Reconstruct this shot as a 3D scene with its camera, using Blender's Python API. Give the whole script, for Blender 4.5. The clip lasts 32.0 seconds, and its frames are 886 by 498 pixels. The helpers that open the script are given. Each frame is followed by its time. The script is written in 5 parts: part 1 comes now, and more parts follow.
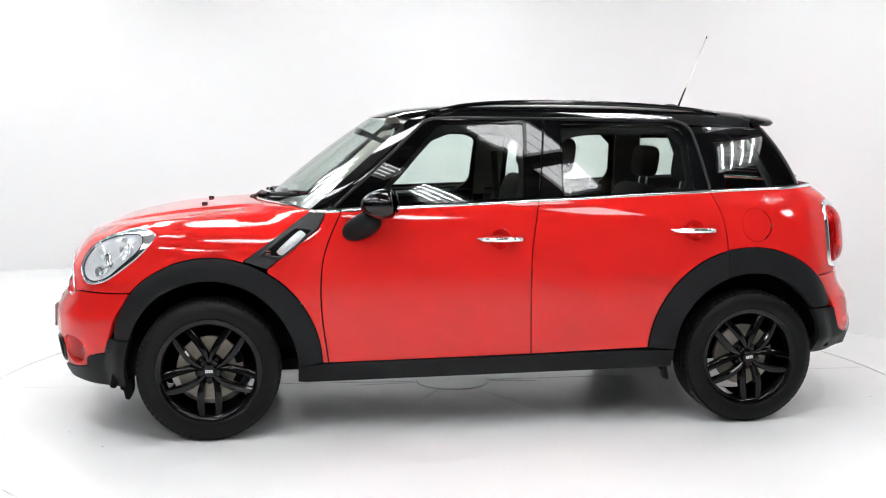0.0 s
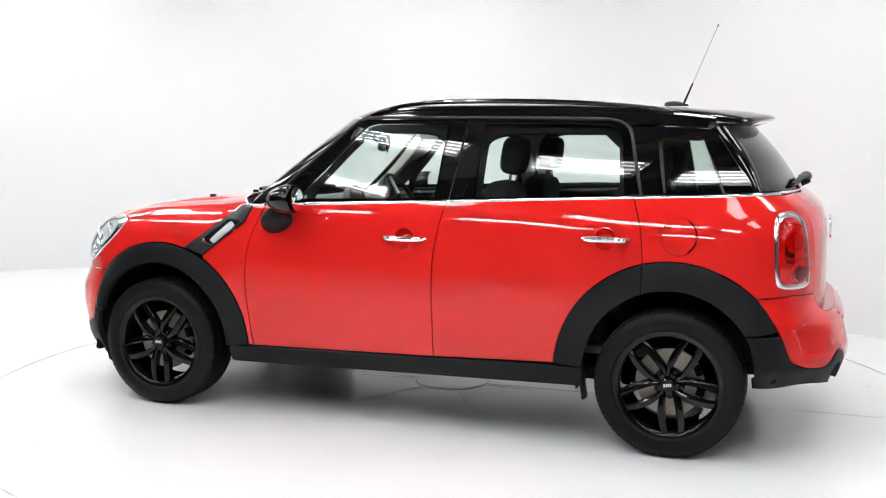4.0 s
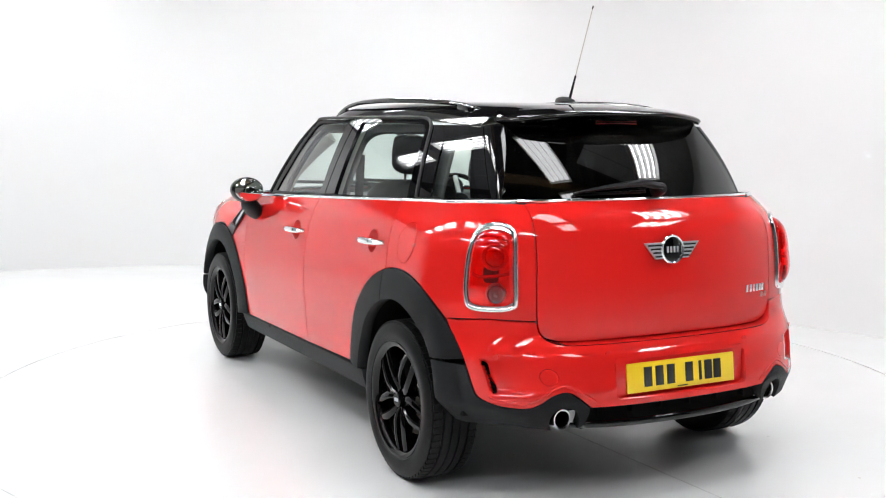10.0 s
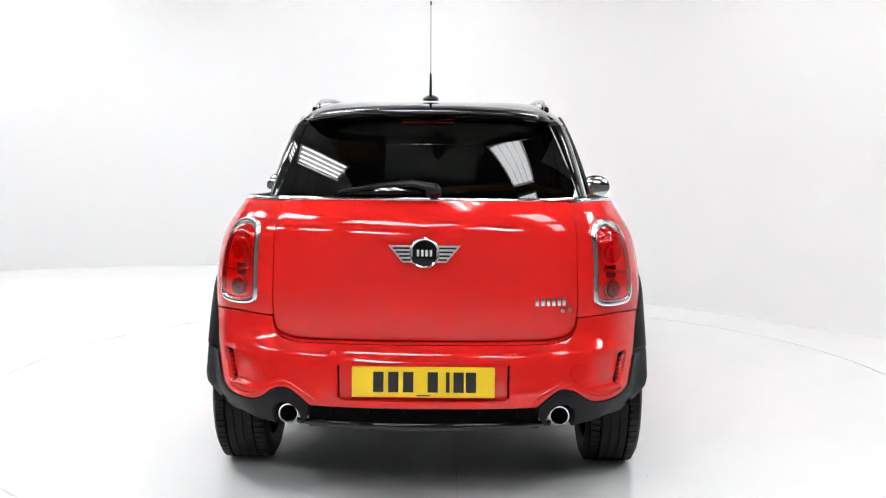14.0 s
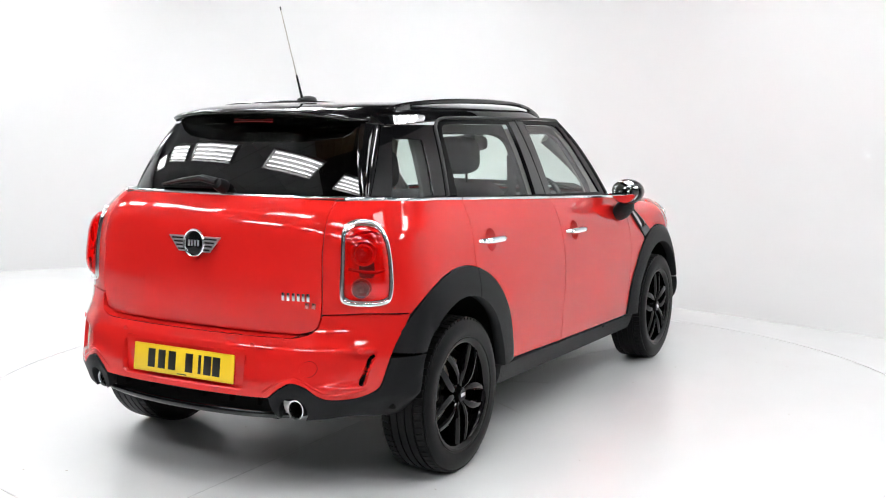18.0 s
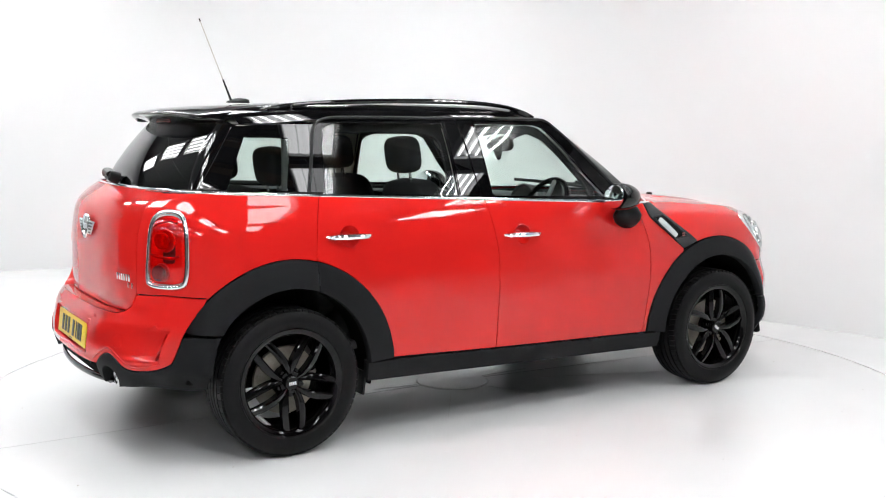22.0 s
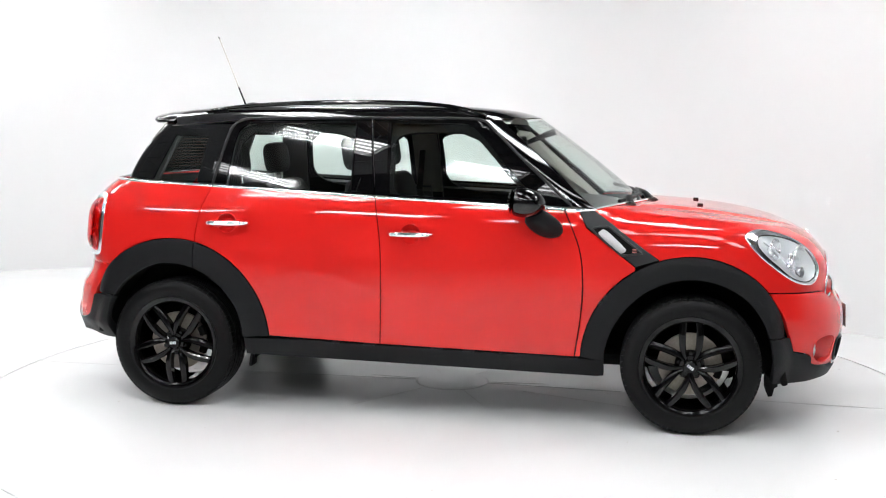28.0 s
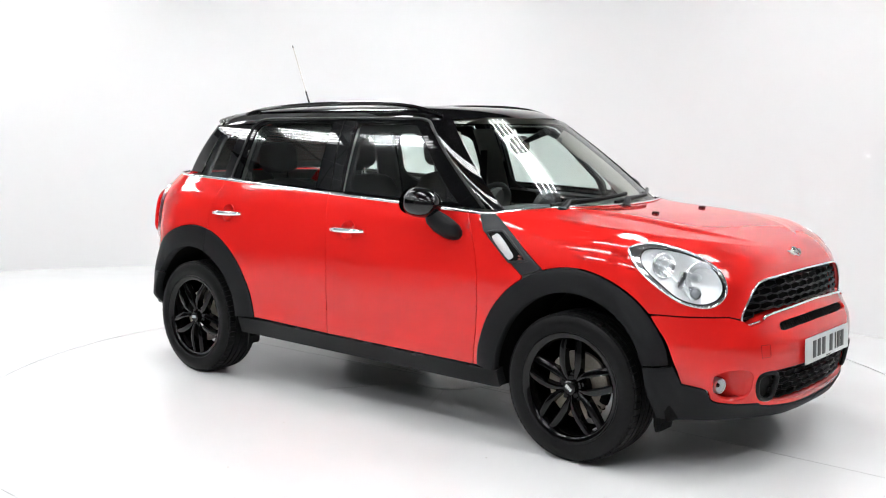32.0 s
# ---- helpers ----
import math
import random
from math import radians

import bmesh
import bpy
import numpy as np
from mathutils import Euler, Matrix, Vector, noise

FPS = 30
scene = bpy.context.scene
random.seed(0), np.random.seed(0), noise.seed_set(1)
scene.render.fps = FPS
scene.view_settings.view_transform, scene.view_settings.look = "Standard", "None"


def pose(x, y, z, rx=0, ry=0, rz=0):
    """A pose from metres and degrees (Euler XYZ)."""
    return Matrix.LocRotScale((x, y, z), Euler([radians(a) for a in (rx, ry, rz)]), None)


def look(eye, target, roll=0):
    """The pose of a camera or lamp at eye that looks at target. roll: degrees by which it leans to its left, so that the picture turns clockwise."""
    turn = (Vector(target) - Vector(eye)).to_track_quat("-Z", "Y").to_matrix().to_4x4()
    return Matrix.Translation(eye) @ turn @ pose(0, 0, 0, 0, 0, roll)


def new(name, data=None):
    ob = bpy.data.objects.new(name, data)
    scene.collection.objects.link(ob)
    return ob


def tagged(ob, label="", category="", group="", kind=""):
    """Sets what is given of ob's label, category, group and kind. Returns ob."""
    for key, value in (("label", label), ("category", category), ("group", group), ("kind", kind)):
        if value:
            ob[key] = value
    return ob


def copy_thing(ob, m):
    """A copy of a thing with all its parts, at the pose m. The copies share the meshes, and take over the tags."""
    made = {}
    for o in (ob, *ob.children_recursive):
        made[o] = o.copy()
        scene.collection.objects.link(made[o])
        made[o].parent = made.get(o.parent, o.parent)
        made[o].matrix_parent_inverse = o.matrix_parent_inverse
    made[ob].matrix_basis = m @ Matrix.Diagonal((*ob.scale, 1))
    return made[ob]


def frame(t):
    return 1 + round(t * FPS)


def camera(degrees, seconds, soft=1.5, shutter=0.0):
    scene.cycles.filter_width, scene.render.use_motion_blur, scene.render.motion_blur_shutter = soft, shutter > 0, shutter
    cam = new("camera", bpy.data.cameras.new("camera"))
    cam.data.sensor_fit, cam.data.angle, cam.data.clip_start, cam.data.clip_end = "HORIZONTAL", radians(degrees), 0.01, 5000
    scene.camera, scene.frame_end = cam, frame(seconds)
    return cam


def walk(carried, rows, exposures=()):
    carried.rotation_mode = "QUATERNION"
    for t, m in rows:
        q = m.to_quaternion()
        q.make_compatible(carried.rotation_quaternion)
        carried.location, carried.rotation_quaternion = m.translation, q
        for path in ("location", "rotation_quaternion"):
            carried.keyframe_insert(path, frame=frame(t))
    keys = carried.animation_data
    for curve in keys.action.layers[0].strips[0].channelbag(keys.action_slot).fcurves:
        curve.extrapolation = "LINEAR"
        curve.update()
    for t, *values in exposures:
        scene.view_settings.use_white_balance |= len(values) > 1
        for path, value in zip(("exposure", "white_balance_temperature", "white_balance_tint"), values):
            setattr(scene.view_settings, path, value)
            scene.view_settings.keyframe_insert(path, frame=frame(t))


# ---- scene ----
# ---- camera: it stands still; the turntable carries the car round ----
cam = camera(45.92, 32.0, 1.1)
EYE = look((0, -5.805, 1.427), (-.0585, .1562, .7460), .37)
walk(cam, [(0, EYE), (32, EYE)], exposures=[(0, 0.0), (32, 0.0)])
HEADINGS = [189.01, 182.11, 175.15, 168.13, 161.07, 153.98, 146.87, 139.74, 132.60, 125.45, 118.30, 111.15, 104.01, 96.86, 89.72, 82.59, 75.45,
            68.32, 61.20, 54.07, 46.94, 39.80, 32.67, 25.53, 18.38, 11.22, 4.06, -3.12, -10.29, -17.48, -24.67, -31.86, -39.04]

# ---- light: only the tubes under the roof ----
world = bpy.data.worlds.new("hall")
world.use_nodes = True
world.node_tree.nodes["Background"].inputs[0].default_value = (1, 1, 1, 1)
world.node_tree.nodes["Background"].inputs[1].default_value = 0.0
scene.world = world
TUBE_GLOW = 39.5


# ---- materials ----
def material(name, color, rough=.5, metal=0.0, coat=0.0, spec=.5):
    m = bpy.data.materials.new(name)
    m.use_nodes = True
    p = m.node_tree.nodes["Principled BSDF"]
    p.inputs["Base Color"].default_value = (*color, 1)
    p.inputs["Roughness"].default_value = rough
    p.inputs["Metallic"].default_value = metal
    p.inputs["Coat Weight"].default_value = coat
    p.inputs["Coat Roughness"].default_value = .02
    p.inputs["Specular IOR Level"].default_value = spec
    return m


def vary(m, scale, amount, bump=0.0, detail=4, rough=0.0, stretch=(1, 1, 1)):
    """Cloudy change of tone, roughness and relief on a principled material."""
    n, l = m.node_tree.nodes, m.node_tree.links
    p = n["Principled BSDF"]
    co, mp, tx = n.new("ShaderNodeTexCoord"), n.new("ShaderNodeMapping"), n.new("ShaderNodeTexNoise")
    mp.inputs["Scale"].default_value = stretch
    tx.inputs["Scale"].default_value, tx.inputs["Detail"].default_value = scale, detail
    l.new(co.outputs["Object"], mp.inputs["Vector"])
    l.new(mp.outputs["Vector"], tx.inputs["Vector"])
    c = p.inputs["Base Color"].default_value[:3]
    if amount:
        r = n.new("ShaderNodeMix")
        r.data_type = "RGBA"
        r.inputs["A"].default_value = (*[v * (1 - amount) for v in c], 1)
        r.inputs["B"].default_value = (*[min(1, v * (1 + amount)) for v in c], 1)
        l.new(tx.outputs["Fac"], r.inputs["Factor"])
        l.new(r.outputs["Result"], p.inputs["Base Color"])
    if rough:
        q = n.new("ShaderNodeMapRange")
        b = p.inputs["Roughness"].default_value
        q.inputs["To Min"].default_value, q.inputs["To Max"].default_value = max(0, b - rough), min(1, b + rough)
        l.new(tx.outputs["Fac"], q.inputs["Value"])
        l.new(q.outputs["Result"], p.inputs["Roughness"])
    if bump:
        b = n.new("ShaderNodeBump")
        b.inputs["Strength"].default_value, b.inputs["Distance"].default_value = 1.0, bump
        l.new(tx.outputs["Fac"], b.inputs["Height"])
        l.new(b.outputs["Normal"], p.inputs["Normal"])
    return m


def glass(name, tint, gloss=1.0):
    m = bpy.data.materials.new(name)
    m.use_nodes = True
    n, l = m.node_tree.nodes, m.node_tree.links
    n.remove(n["Principled BSDF"])
    t, g, x = n.new("ShaderNodeBsdfTransparent"), n.new("ShaderNodeBsdfGlossy"), n.new("ShaderNodeMixShader")
    f, q, r = n.new("ShaderNodeLayerWeight"), n.new("ShaderNodeMath"), n.new("ShaderNodeMath")
    q.operation, r.operation = "POWER", "MULTIPLY_ADD"
    q.inputs[1].default_value, r.inputs[1].default_value, r.inputs[2].default_value = 4.5, .85, .06 * gloss
    f.inputs["Blend"].default_value = .5
    t.inputs["Color"].default_value = (*tint, 1)
    g.inputs["Roughness"].default_value = .0
    l.new(f.outputs["Facing"], q.inputs[0])
    l.new(q.outputs[0], r.inputs[0])
    l.new(r.outputs[0], x.inputs[0])
    l.new(t.outputs[0], x.inputs[1])
    l.new(g.outputs[0], x.inputs[2])
    l.new(x.outputs[0], n["Material Output"].inputs["Surface"])
    return m


def glow(name, color, strength):
    m = material(name, (.8, .8, .8), .4)
    p = m.node_tree.nodes["Principled BSDF"]
    p.inputs["Emission Color"].default_value, p.inputs["Emission Strength"].default_value = (*color, 1), strength
    return m


RED = material("red_paint", (.61, .0150, .0125), .35, coat=1.0, spec=.0)
vary(RED, 900, .04, detail=1)
BLACK = material("black_gloss_paint", (.003, .003, .0034), .3, coat=1.0, spec=.0)
PLASTIC = vary(material("black_grained_plastic", (.0098, .0102, .011), .5, spec=.13), 700, .25, .0004, detail=2)
SCUTTLE = vary(material("dark_grey_satin_trim", (.026, .027, .029), .42, spec=.25), 500, .2, .0002, detail=2)
SATIN = vary(material("satin_black_plastic", (.0045, .0045, .005), .35, spec=.2), 300, .2, .0002)
SEAL = material("dark_grey_rubber_seal", (.020, .020, .021), .45, spec=.3)
DARK = material("underbody_black", (.004, .004, .004), .8, spec=.1)
CHROME = material("chrome", (.82, .83, .84), .14, 1.0)
BOWL = material("bright_lamp_bowl", (.90, .91, .92), .24, .75)
SILVER = vary(material("brushed_silver", (.78, .79, .80), .40, 1.0), 400, .1)
FRAME = material("black_window_frame", (.0025, .0025, .0028), .3, coat=.35, spec=.0)
STEEL = vary(material("brake_disc_steel", (.55, .50, .44), .42, .8), 120, .3, stretch=(1, 1, 1))
RUBBER = vary(material("tyre_rubber", (.0042, .0042, .0044), .5, spec=.16), 60, .35, .0004)
DISC = vary(material("worn_disc_iron", (.34, .31, .26), .45, .6), 120, .3)
RIM = material("gloss_black_alloy", (.002, .002, .0022), .3, coat=.6, spec=.0)
CLOTH = vary(material("anthracite_seat_cloth", (.02, .02, .022), .9), 500, .4, .0008, detail=2)
TRIM = vary(material("grey_cabin_plastic", (.085, .085, .085), .6), 300, .2, .0003)
LINING = vary(material("dark_cabin_lining", (.008, .008, .0085), .8, spec=.2), 300, .2, .0003)
BEIGE = vary(material("pale_headliner_cloth", (.42, .40, .36), .9), 300, .1, .0003)
GLASS = glass("clear_green_glass", (.85, .925, .89))
GLASS_R = glass("tinted_rear_glass", (.009, .0095, .009))
GLASS_Q = glass("lightly_tinted_glass", (.72, .80, .76))
WIRE = material("dull_red_heater_wire", (.10, .03, .02), .6)
LENS = glass("clear_lamp_lens", (.93, .95, .96))
RED_LENS = glass("red_lamp_lens", (.95, .05, .045))
WHITE = vary(vary(material("white_studio_paint", (.82, .82, .82), .55), 1.2, .012), 60, 0, .0006)
FLOOR = vary(material("white_floor_paint", (.855, .86, .86), .24), 2.0, .02, rough=.03)
YELLOW = vary(material("yellow_plate", (.85, .58, .02), .35), 200, .05)
PLATEW = vary(material("white_plate", (.62, .64, .63), .35), 200, .05)
INK = material("black_plate_ink", (.012, .012, .012), .4)
WOOD = vary(vary(material("brown_roof_timber", (.20, .115, .05), .6), 3, .5, stretch=(1, 12, 12)), 60, 0, .001)
DARKWALL = vary(material("dark_hall_wall", (.035, .033, .032), .8), 2, .4)
BOUNCEWALL = vary(material("grey_bounce_wall", (.30, .30, .30), .8), 2, .2)
TILE = vary(material("pale_ceiling_board", (.46, .46, .47), .7), 1.5, .12)
DARKROOF = vary(material("dark_roof_lining", (.03, .029, .028), .8), 1.5, .4)
TUBE = glow("lit_tube", (.985, 1, 1.015), TUBE_GLOW)
PANEL = glow("lit_diffuser", (.985, 1, 1.015), TUBE_GLOW * .27)
CASING = vary(material("white_lamp_casing", (.60, .60, .60), .5), 50, .05)
REDBODY = vary(material("red_reflector", (.88, .09, .07), .3, .1), 90, .35, .002)
AMBER = material("amber_bulb", (.75, .22, .08), .25)
FROST = vary(material("clear_indicator_lens", (.50, .51, .52), .15, coat=1.0), 160, .2, .001)
REDCHROME = material("red_edged_chrome", (.62, .22, .20), .2, .8)
MIRROR = material("mirror_glass", (.9, .92, .93), .02, 1.0)
REFLECTOR = material("bright_reflector", (.93, .94, .95), .3, .25)
CLEARGREY = material("clear_reversing_lens", (.10, .045, .060), .2, .1, coat=.5)
DEEPRED = material("deep_red_lens", (.36, .010, .008), .4, coat=.2)
ORANGE = vary(material("orange_tinted_lens", (.45, .03, .015), .2, coat=.5), 120, .3, .002)
SEAM = material("grey_floor_joint", (.22, .22, .22), .7)
PROJECTOR = material("grey_projector_glass", (.30, .31, .33), .08, .4, coat=1.0)
DUST = vary(material("grey_floor_grit", (.48, .45, .40), .8), 90, .3)
FAINT = material("faint_floor_joint", (.50, .50, .50), .5)
SCRATCH = material("pale_floor_scratch", (.55, .54, .52), .6)
# ---- the car's body as stacked plan outlines: x forward, y to its left, z up ----
def table(rows):
    """A smooth line through rows of (place, value) that never overshoots."""
    xs, ys = [float(r[0]) for r in rows], [float(r[1]) for r in rows]
    n = len(xs)
    d = [(ys[i + 1] - ys[i]) / (xs[i + 1] - xs[i]) for i in range(n - 1)]
    m = [d[0]] + [0 if d[i - 1] * d[i] <= 0 else 2 * d[i - 1] * d[i] / (d[i - 1] + d[i]) for i in range(1, n - 1)] + [d[-1]]

    def at(x):
        if x <= xs[0]:
            return ys[0]
        if x >= xs[-1]:
            return ys[-1]
        i = next(k for k in range(n - 1) if x <= xs[k + 1])
        h = xs[i + 1] - xs[i]
        t = (x - xs[i]) / h
        return ys[i] * (1 + 2 * t) * (1 - t) ** 2 + m[i] * h * t * (1 - t) ** 2 + ys[i + 1] * t * t * (3 - 2 * t) + m[i + 1] * h * t * t * (t - 1)
    return at


# nose and tail on the centre line, by height, for the main shell and for the bumpers
NOSE = table([(.60, 2.02), (.70, 2.015), (.78, 2.0), (.83, 1.975), (.87, 1.945), (.91, 1.905), (.95, 1.84), (.98, 1.77), (1.07, 1.45)])
TAIL = table([(.55, -1.93), (.75, -1.935), (.95, -1.93), (1.03, -1.92), (1.08, -1.90), (1.12, -1.86), (1.16, -1.80), (1.2, -1.77)])
NOSE_B = table([(.15, 1.96), (.21, 2.01), (.27, 2.045), (.36, 2.07), (.48, 2.085), (.55, 2.08), (.60, 2.06), (.64, 2.035), (.70, 2.01)])
TAIL_B = table([(.15, -1.92), (.25, -2.02), (.31, -2.045), (.45, -2.045), (.55, -2.03), (.60, -2.01), (.64, -1.975), (.68, -1.95), (.72, -1.94), (.80, -1.937)])
# half width by height: along the doors, and round the bonnet
WIDE_D = table([(.15, .76), (.25, .81), (.35, .847), (.42, .856), (.50, .8585), (.58, .864), (.66, .8685), (.75, .868), (.85, .861), (.93, .848), (1.0, .832), (1.05, .815), (1.1, .79), (1.16, .752), (1.2, .735)])
WIDE_F = table([(.15, .76), (.25, .81), (.35, .845), (.45, .858), (.6, .868), (.75, .866), (.85, .856), (.90, .842), (.94, .822), (.97, .798), (1.0, .762), (1.02, .728), (1.04, .68), (1.07, .60)])


def blurred(f, lo=.10, hi=1.25, sigma=.022):
    """The same line with its bends rounded off."""
    z = np.arange(lo - .1, hi + .1, .002)
    y = np.array([f(v) for v in z])
    k = np.exp(-.5 * (np.arange(-40, 41) * .002 / sigma) ** 2)
    y = np.convolve(np.pad(y, 40, mode="edge"), k / k.sum(), mode="valid")

    def at(v):
        i = (v - z[0]) / .002
        j = min(max(int(i), 0), len(z) - 2)
        return float(y[j] + (y[j + 1] - y[j]) * (i - j))
    return at


WIDE_D, WIDE_F = blurred(WIDE_D), blurred(WIDE_F)
UF, UB, LF, LB = 1.30, -1.36, .98, .86      # where the ends begin to turn in, and how long the turned ends are
NF, NB = 2.75, 3.1


def smooth(a, b, v):
    k = min(1, max(0, (v - a) / (b - a)))
    return k * k * (3 - 2 * k)


def shell(u, z, nose=NOSE, tail=TAIL, out=0.0):
    """The body's skin, left half. u is x along the flank and runs on round the ends to the centre line."""
    f = smooth(.75, 1.05, u)
    w = WIDE_D(z) * (1 - f) + WIDE_F(z) * f
    w *= 1 + .008 * smooth(.5, 1.35, -u) * smooth(1.12, .95, z) - .012 * smooth(.5, 1.35, -u) * smooth(1.0, 1.12, z)
    if u > UF:
        a = min((u - UF) / LF, 1) * math.pi / 2
        s, c = math.sin(a) ** (2 / NF), max(math.cos(a), 0) ** (2 / NF)
        x, y = UF + (nose(z) - UF) * s, w * c
    elif u < UB:
        a = min((UB - u) / LB, 1) * math.pi / 2
        s, c = math.sin(a) ** (2 / NB), max(math.cos(a), 0) ** (2 / NB)
        x, y = UB + (tail(z) - UB) * s, w * c
    else:
        x, y = u, w
    return Vector((x, y, z))


def bumper(u, z):
    p = shell(u, z, NOSE_B, TAIL_B)
    if -1.95 < u < -1.6 and .45 < z < .60:
        # the scoop in each rear corner: a step at its outer end that fades towards the middle
        step = -1.676 - .30 * (.585 - z)
        k = .026 * smooth(step, step - .020, u) * smooth(-1.93, -1.74, u) * smooth(.458, .476, z) * smooth(.594, .578, z)
        p.x += .72 * k
        p.y -= .69 * k
    return p


WIDE_G = table([(1.0, .80), (1.08, .775), (1.2, .735), (1.35, .675), (1.45, .625), (1.5, .595), (1.6, .53)])


PILLAR = table([(1.0, .10), (1.10, .15), (1.31, .70), (1.44, 1.03), (1.55, 1.2)])
SCREEN = table([(1.0, .45), (1.1, .475), (1.31, .545), (1.44, .665), (1.50, .71)])


PILLAR, SCREEN, WIDE_G = (blurred(f, .95, 1.6, .03) for f in (PILLAR, SCREEN, WIDE_G))


def cabin(x, z):
    """Side of the cabin above the waist, left half."""
    k = 1 - .10 * (x / .84) ** 2 if x > 0 else (1 - .16 * ((-x - .2) / 1.4) ** 2 if x < -.2 else 1)
    ahead = max(0, x - .683 + 1.247 * (z - 1.119))      # the windscreen pillars turn in
    ahead = ahead * ahead / (ahead + .045)
    return Vector((x, WIDE_G(z) * k - ahead * PILLAR(z) * 1.3, z))


def screen(y, z):
    """Windscreen."""
    return Vector((1.06 - 1.283 * (z - 1.05) - SCREEN(z) * y * y + .022 * max(0, 1 - ((z - 1.265) / .22) ** 2) * max(0, 1 - (y / .66) ** 2), y, z))


def backlight(y, z):
    """Rear window."""
    h = z - 1.155
    return Vector((-1.80 + .51 * h + .85 * h * h + .28 * y * y + .35 * y ** 4, y, z))


def waist(x):
    return 1.084 - .0455 * x


ROOF_C = table([(-1.75, 1.485), (-1.6, 1.508), (-1.4, 1.532), (-1.1, 1.548), (-.6, 1.556), (-.2, 1.555), (.1, 1.551), (.3, 1.538), (.42, 1.518), (.50, 1.49)])
ROOF_E = table([(-1.75, 1.44), (-1.45, 1.448), (-1.0, 1.474), (-.3, 1.488), (.1, 1.483), (.3, 1.473), (.5, 1.462)])
ROOF_W = table([(-1.75, .50), (-1.45, .562), (-1.2, .578), (-.9, .59), (-.3, .603), (.1, .603), (.3, .578), (.42, .548), (.50, .515)])


def roof(x, v):
    """Roof skin, v from -1 to 1 across."""
    y = ROOF_W(x) * v
    return Vector((x - .0 * v, y, ROOF_E(x) + (ROOF_C(x) - ROOF_E(x)) * (1 - abs(v) ** 8)))
# ---- mesh helpers ----
import mathutils
import mathutils.geometry

def obj(name, verts, faces, mat, parent=None, label="", normals=None, smooth_all=True):
    used = sorted({i for f in faces for i in f})
    at = {i: k for k, i in enumerate(used)}
    verts, faces = [verts[i] for i in used], [[at[i] for i in f] for f in faces]
    normals = [normals[i] for i in used] if normals is not None else None
    me = bpy.data.meshes.new(name)
    me.from_pydata([tuple(v) for v in verts], [], faces)
    me.materials.append(mat)
    if smooth_all:
        me.shade_smooth()
    if normals is not None:
        me.normals_split_custom_set_from_vertices([tuple(n) for n in normals])
    ob = new(name, me)
    if parent:
        ob.parent = parent
    return tagged(ob, label)


def part(name, bm, mat, parent=None, label="", angle=35):
    me = bpy.data.meshes.new(name)
    bm.normal_update()
    for f in bm.faces:
        f.smooth = True
    for e in bm.edges:
        if len(e.link_faces) == 2 and e.calc_face_angle(0) > radians(angle):
            e.smooth = False
    bm.to_mesh(me)
    bm.free()
    me.materials.append(mat)
    ob = new(name, me)
    if parent:
        ob.parent = parent
    return tagged(ob, label)


def box(x, y, z, bevel=0.0, at=(0, 0, 0), turn=(0, 0, 0), seg=2):
    bm = bmesh.new()
    bmesh.ops.create_cube(bm, size=1)
    bmesh.ops.scale(bm, vec=(x, y, z), verts=bm.verts)
    if bevel:
        bmesh.ops.bevel(bm, geom=list(bm.edges), offset=bevel, segments=seg, profile=.6, affect="EDGES")
    bmesh.ops.transform(bm, matrix=pose(*at, *turn), verts=bm.verts)
    return bm


def join(*bms):
    me = bpy.data.meshes.new("tmp")
    out = bmesh.new()
    for b in bms:
        b.to_mesh(me)
        out.from_mesh(me)
        b.free()
    bpy.data.meshes.remove(me)
    return out


def mirrored(bm):
    """The mesh and its mirror image across the car's middle."""
    other = bm.copy()
    bmesh.ops.scale(other, vec=(1, -1, 1), verts=other.verts)
    bmesh.ops.reverse_faces(other, faces=other.faces)
    return join(bm, other)


def flipped(bm):
    bmesh.ops.scale(bm, vec=(1, -1, 1), verts=bm.verts)
    bmesh.ops.reverse_faces(bm, faces=bm.faces)
    return bm


def lathe(profile, n=48, axis="y", closed=False):
    """Turn a profile of (radius, along) round an axis."""
    bm = bmesh.new()
    rings = []
    for k in range(n):
        a = 2 * math.pi * k / n
        ring = []
        for r, h in profile:
            p = (r * math.cos(a), h, r * math.sin(a)) if axis == "y" else ((r * math.cos(a), r * math.sin(a), h) if axis == "z" else (h, r * math.cos(a), r * math.sin(a)))
            ring.append(bm.verts.new(p))
        rings.append(ring)
    m = len(profile)
    for k in range(n):
        a, b = rings[k], rings[(k + 1) % n]
        for i in range(m if closed else m - 1):
            j = (i + 1) % m
            try:
                bm.faces.new((a[i], a[j], b[j], b[i]))
            except ValueError:
                pass
    bmesh.ops.remove_doubles(bm, verts=bm.verts, dist=1e-5)
    bmesh.ops.recalc_face_normals(bm, faces=bm.faces)
    return bm


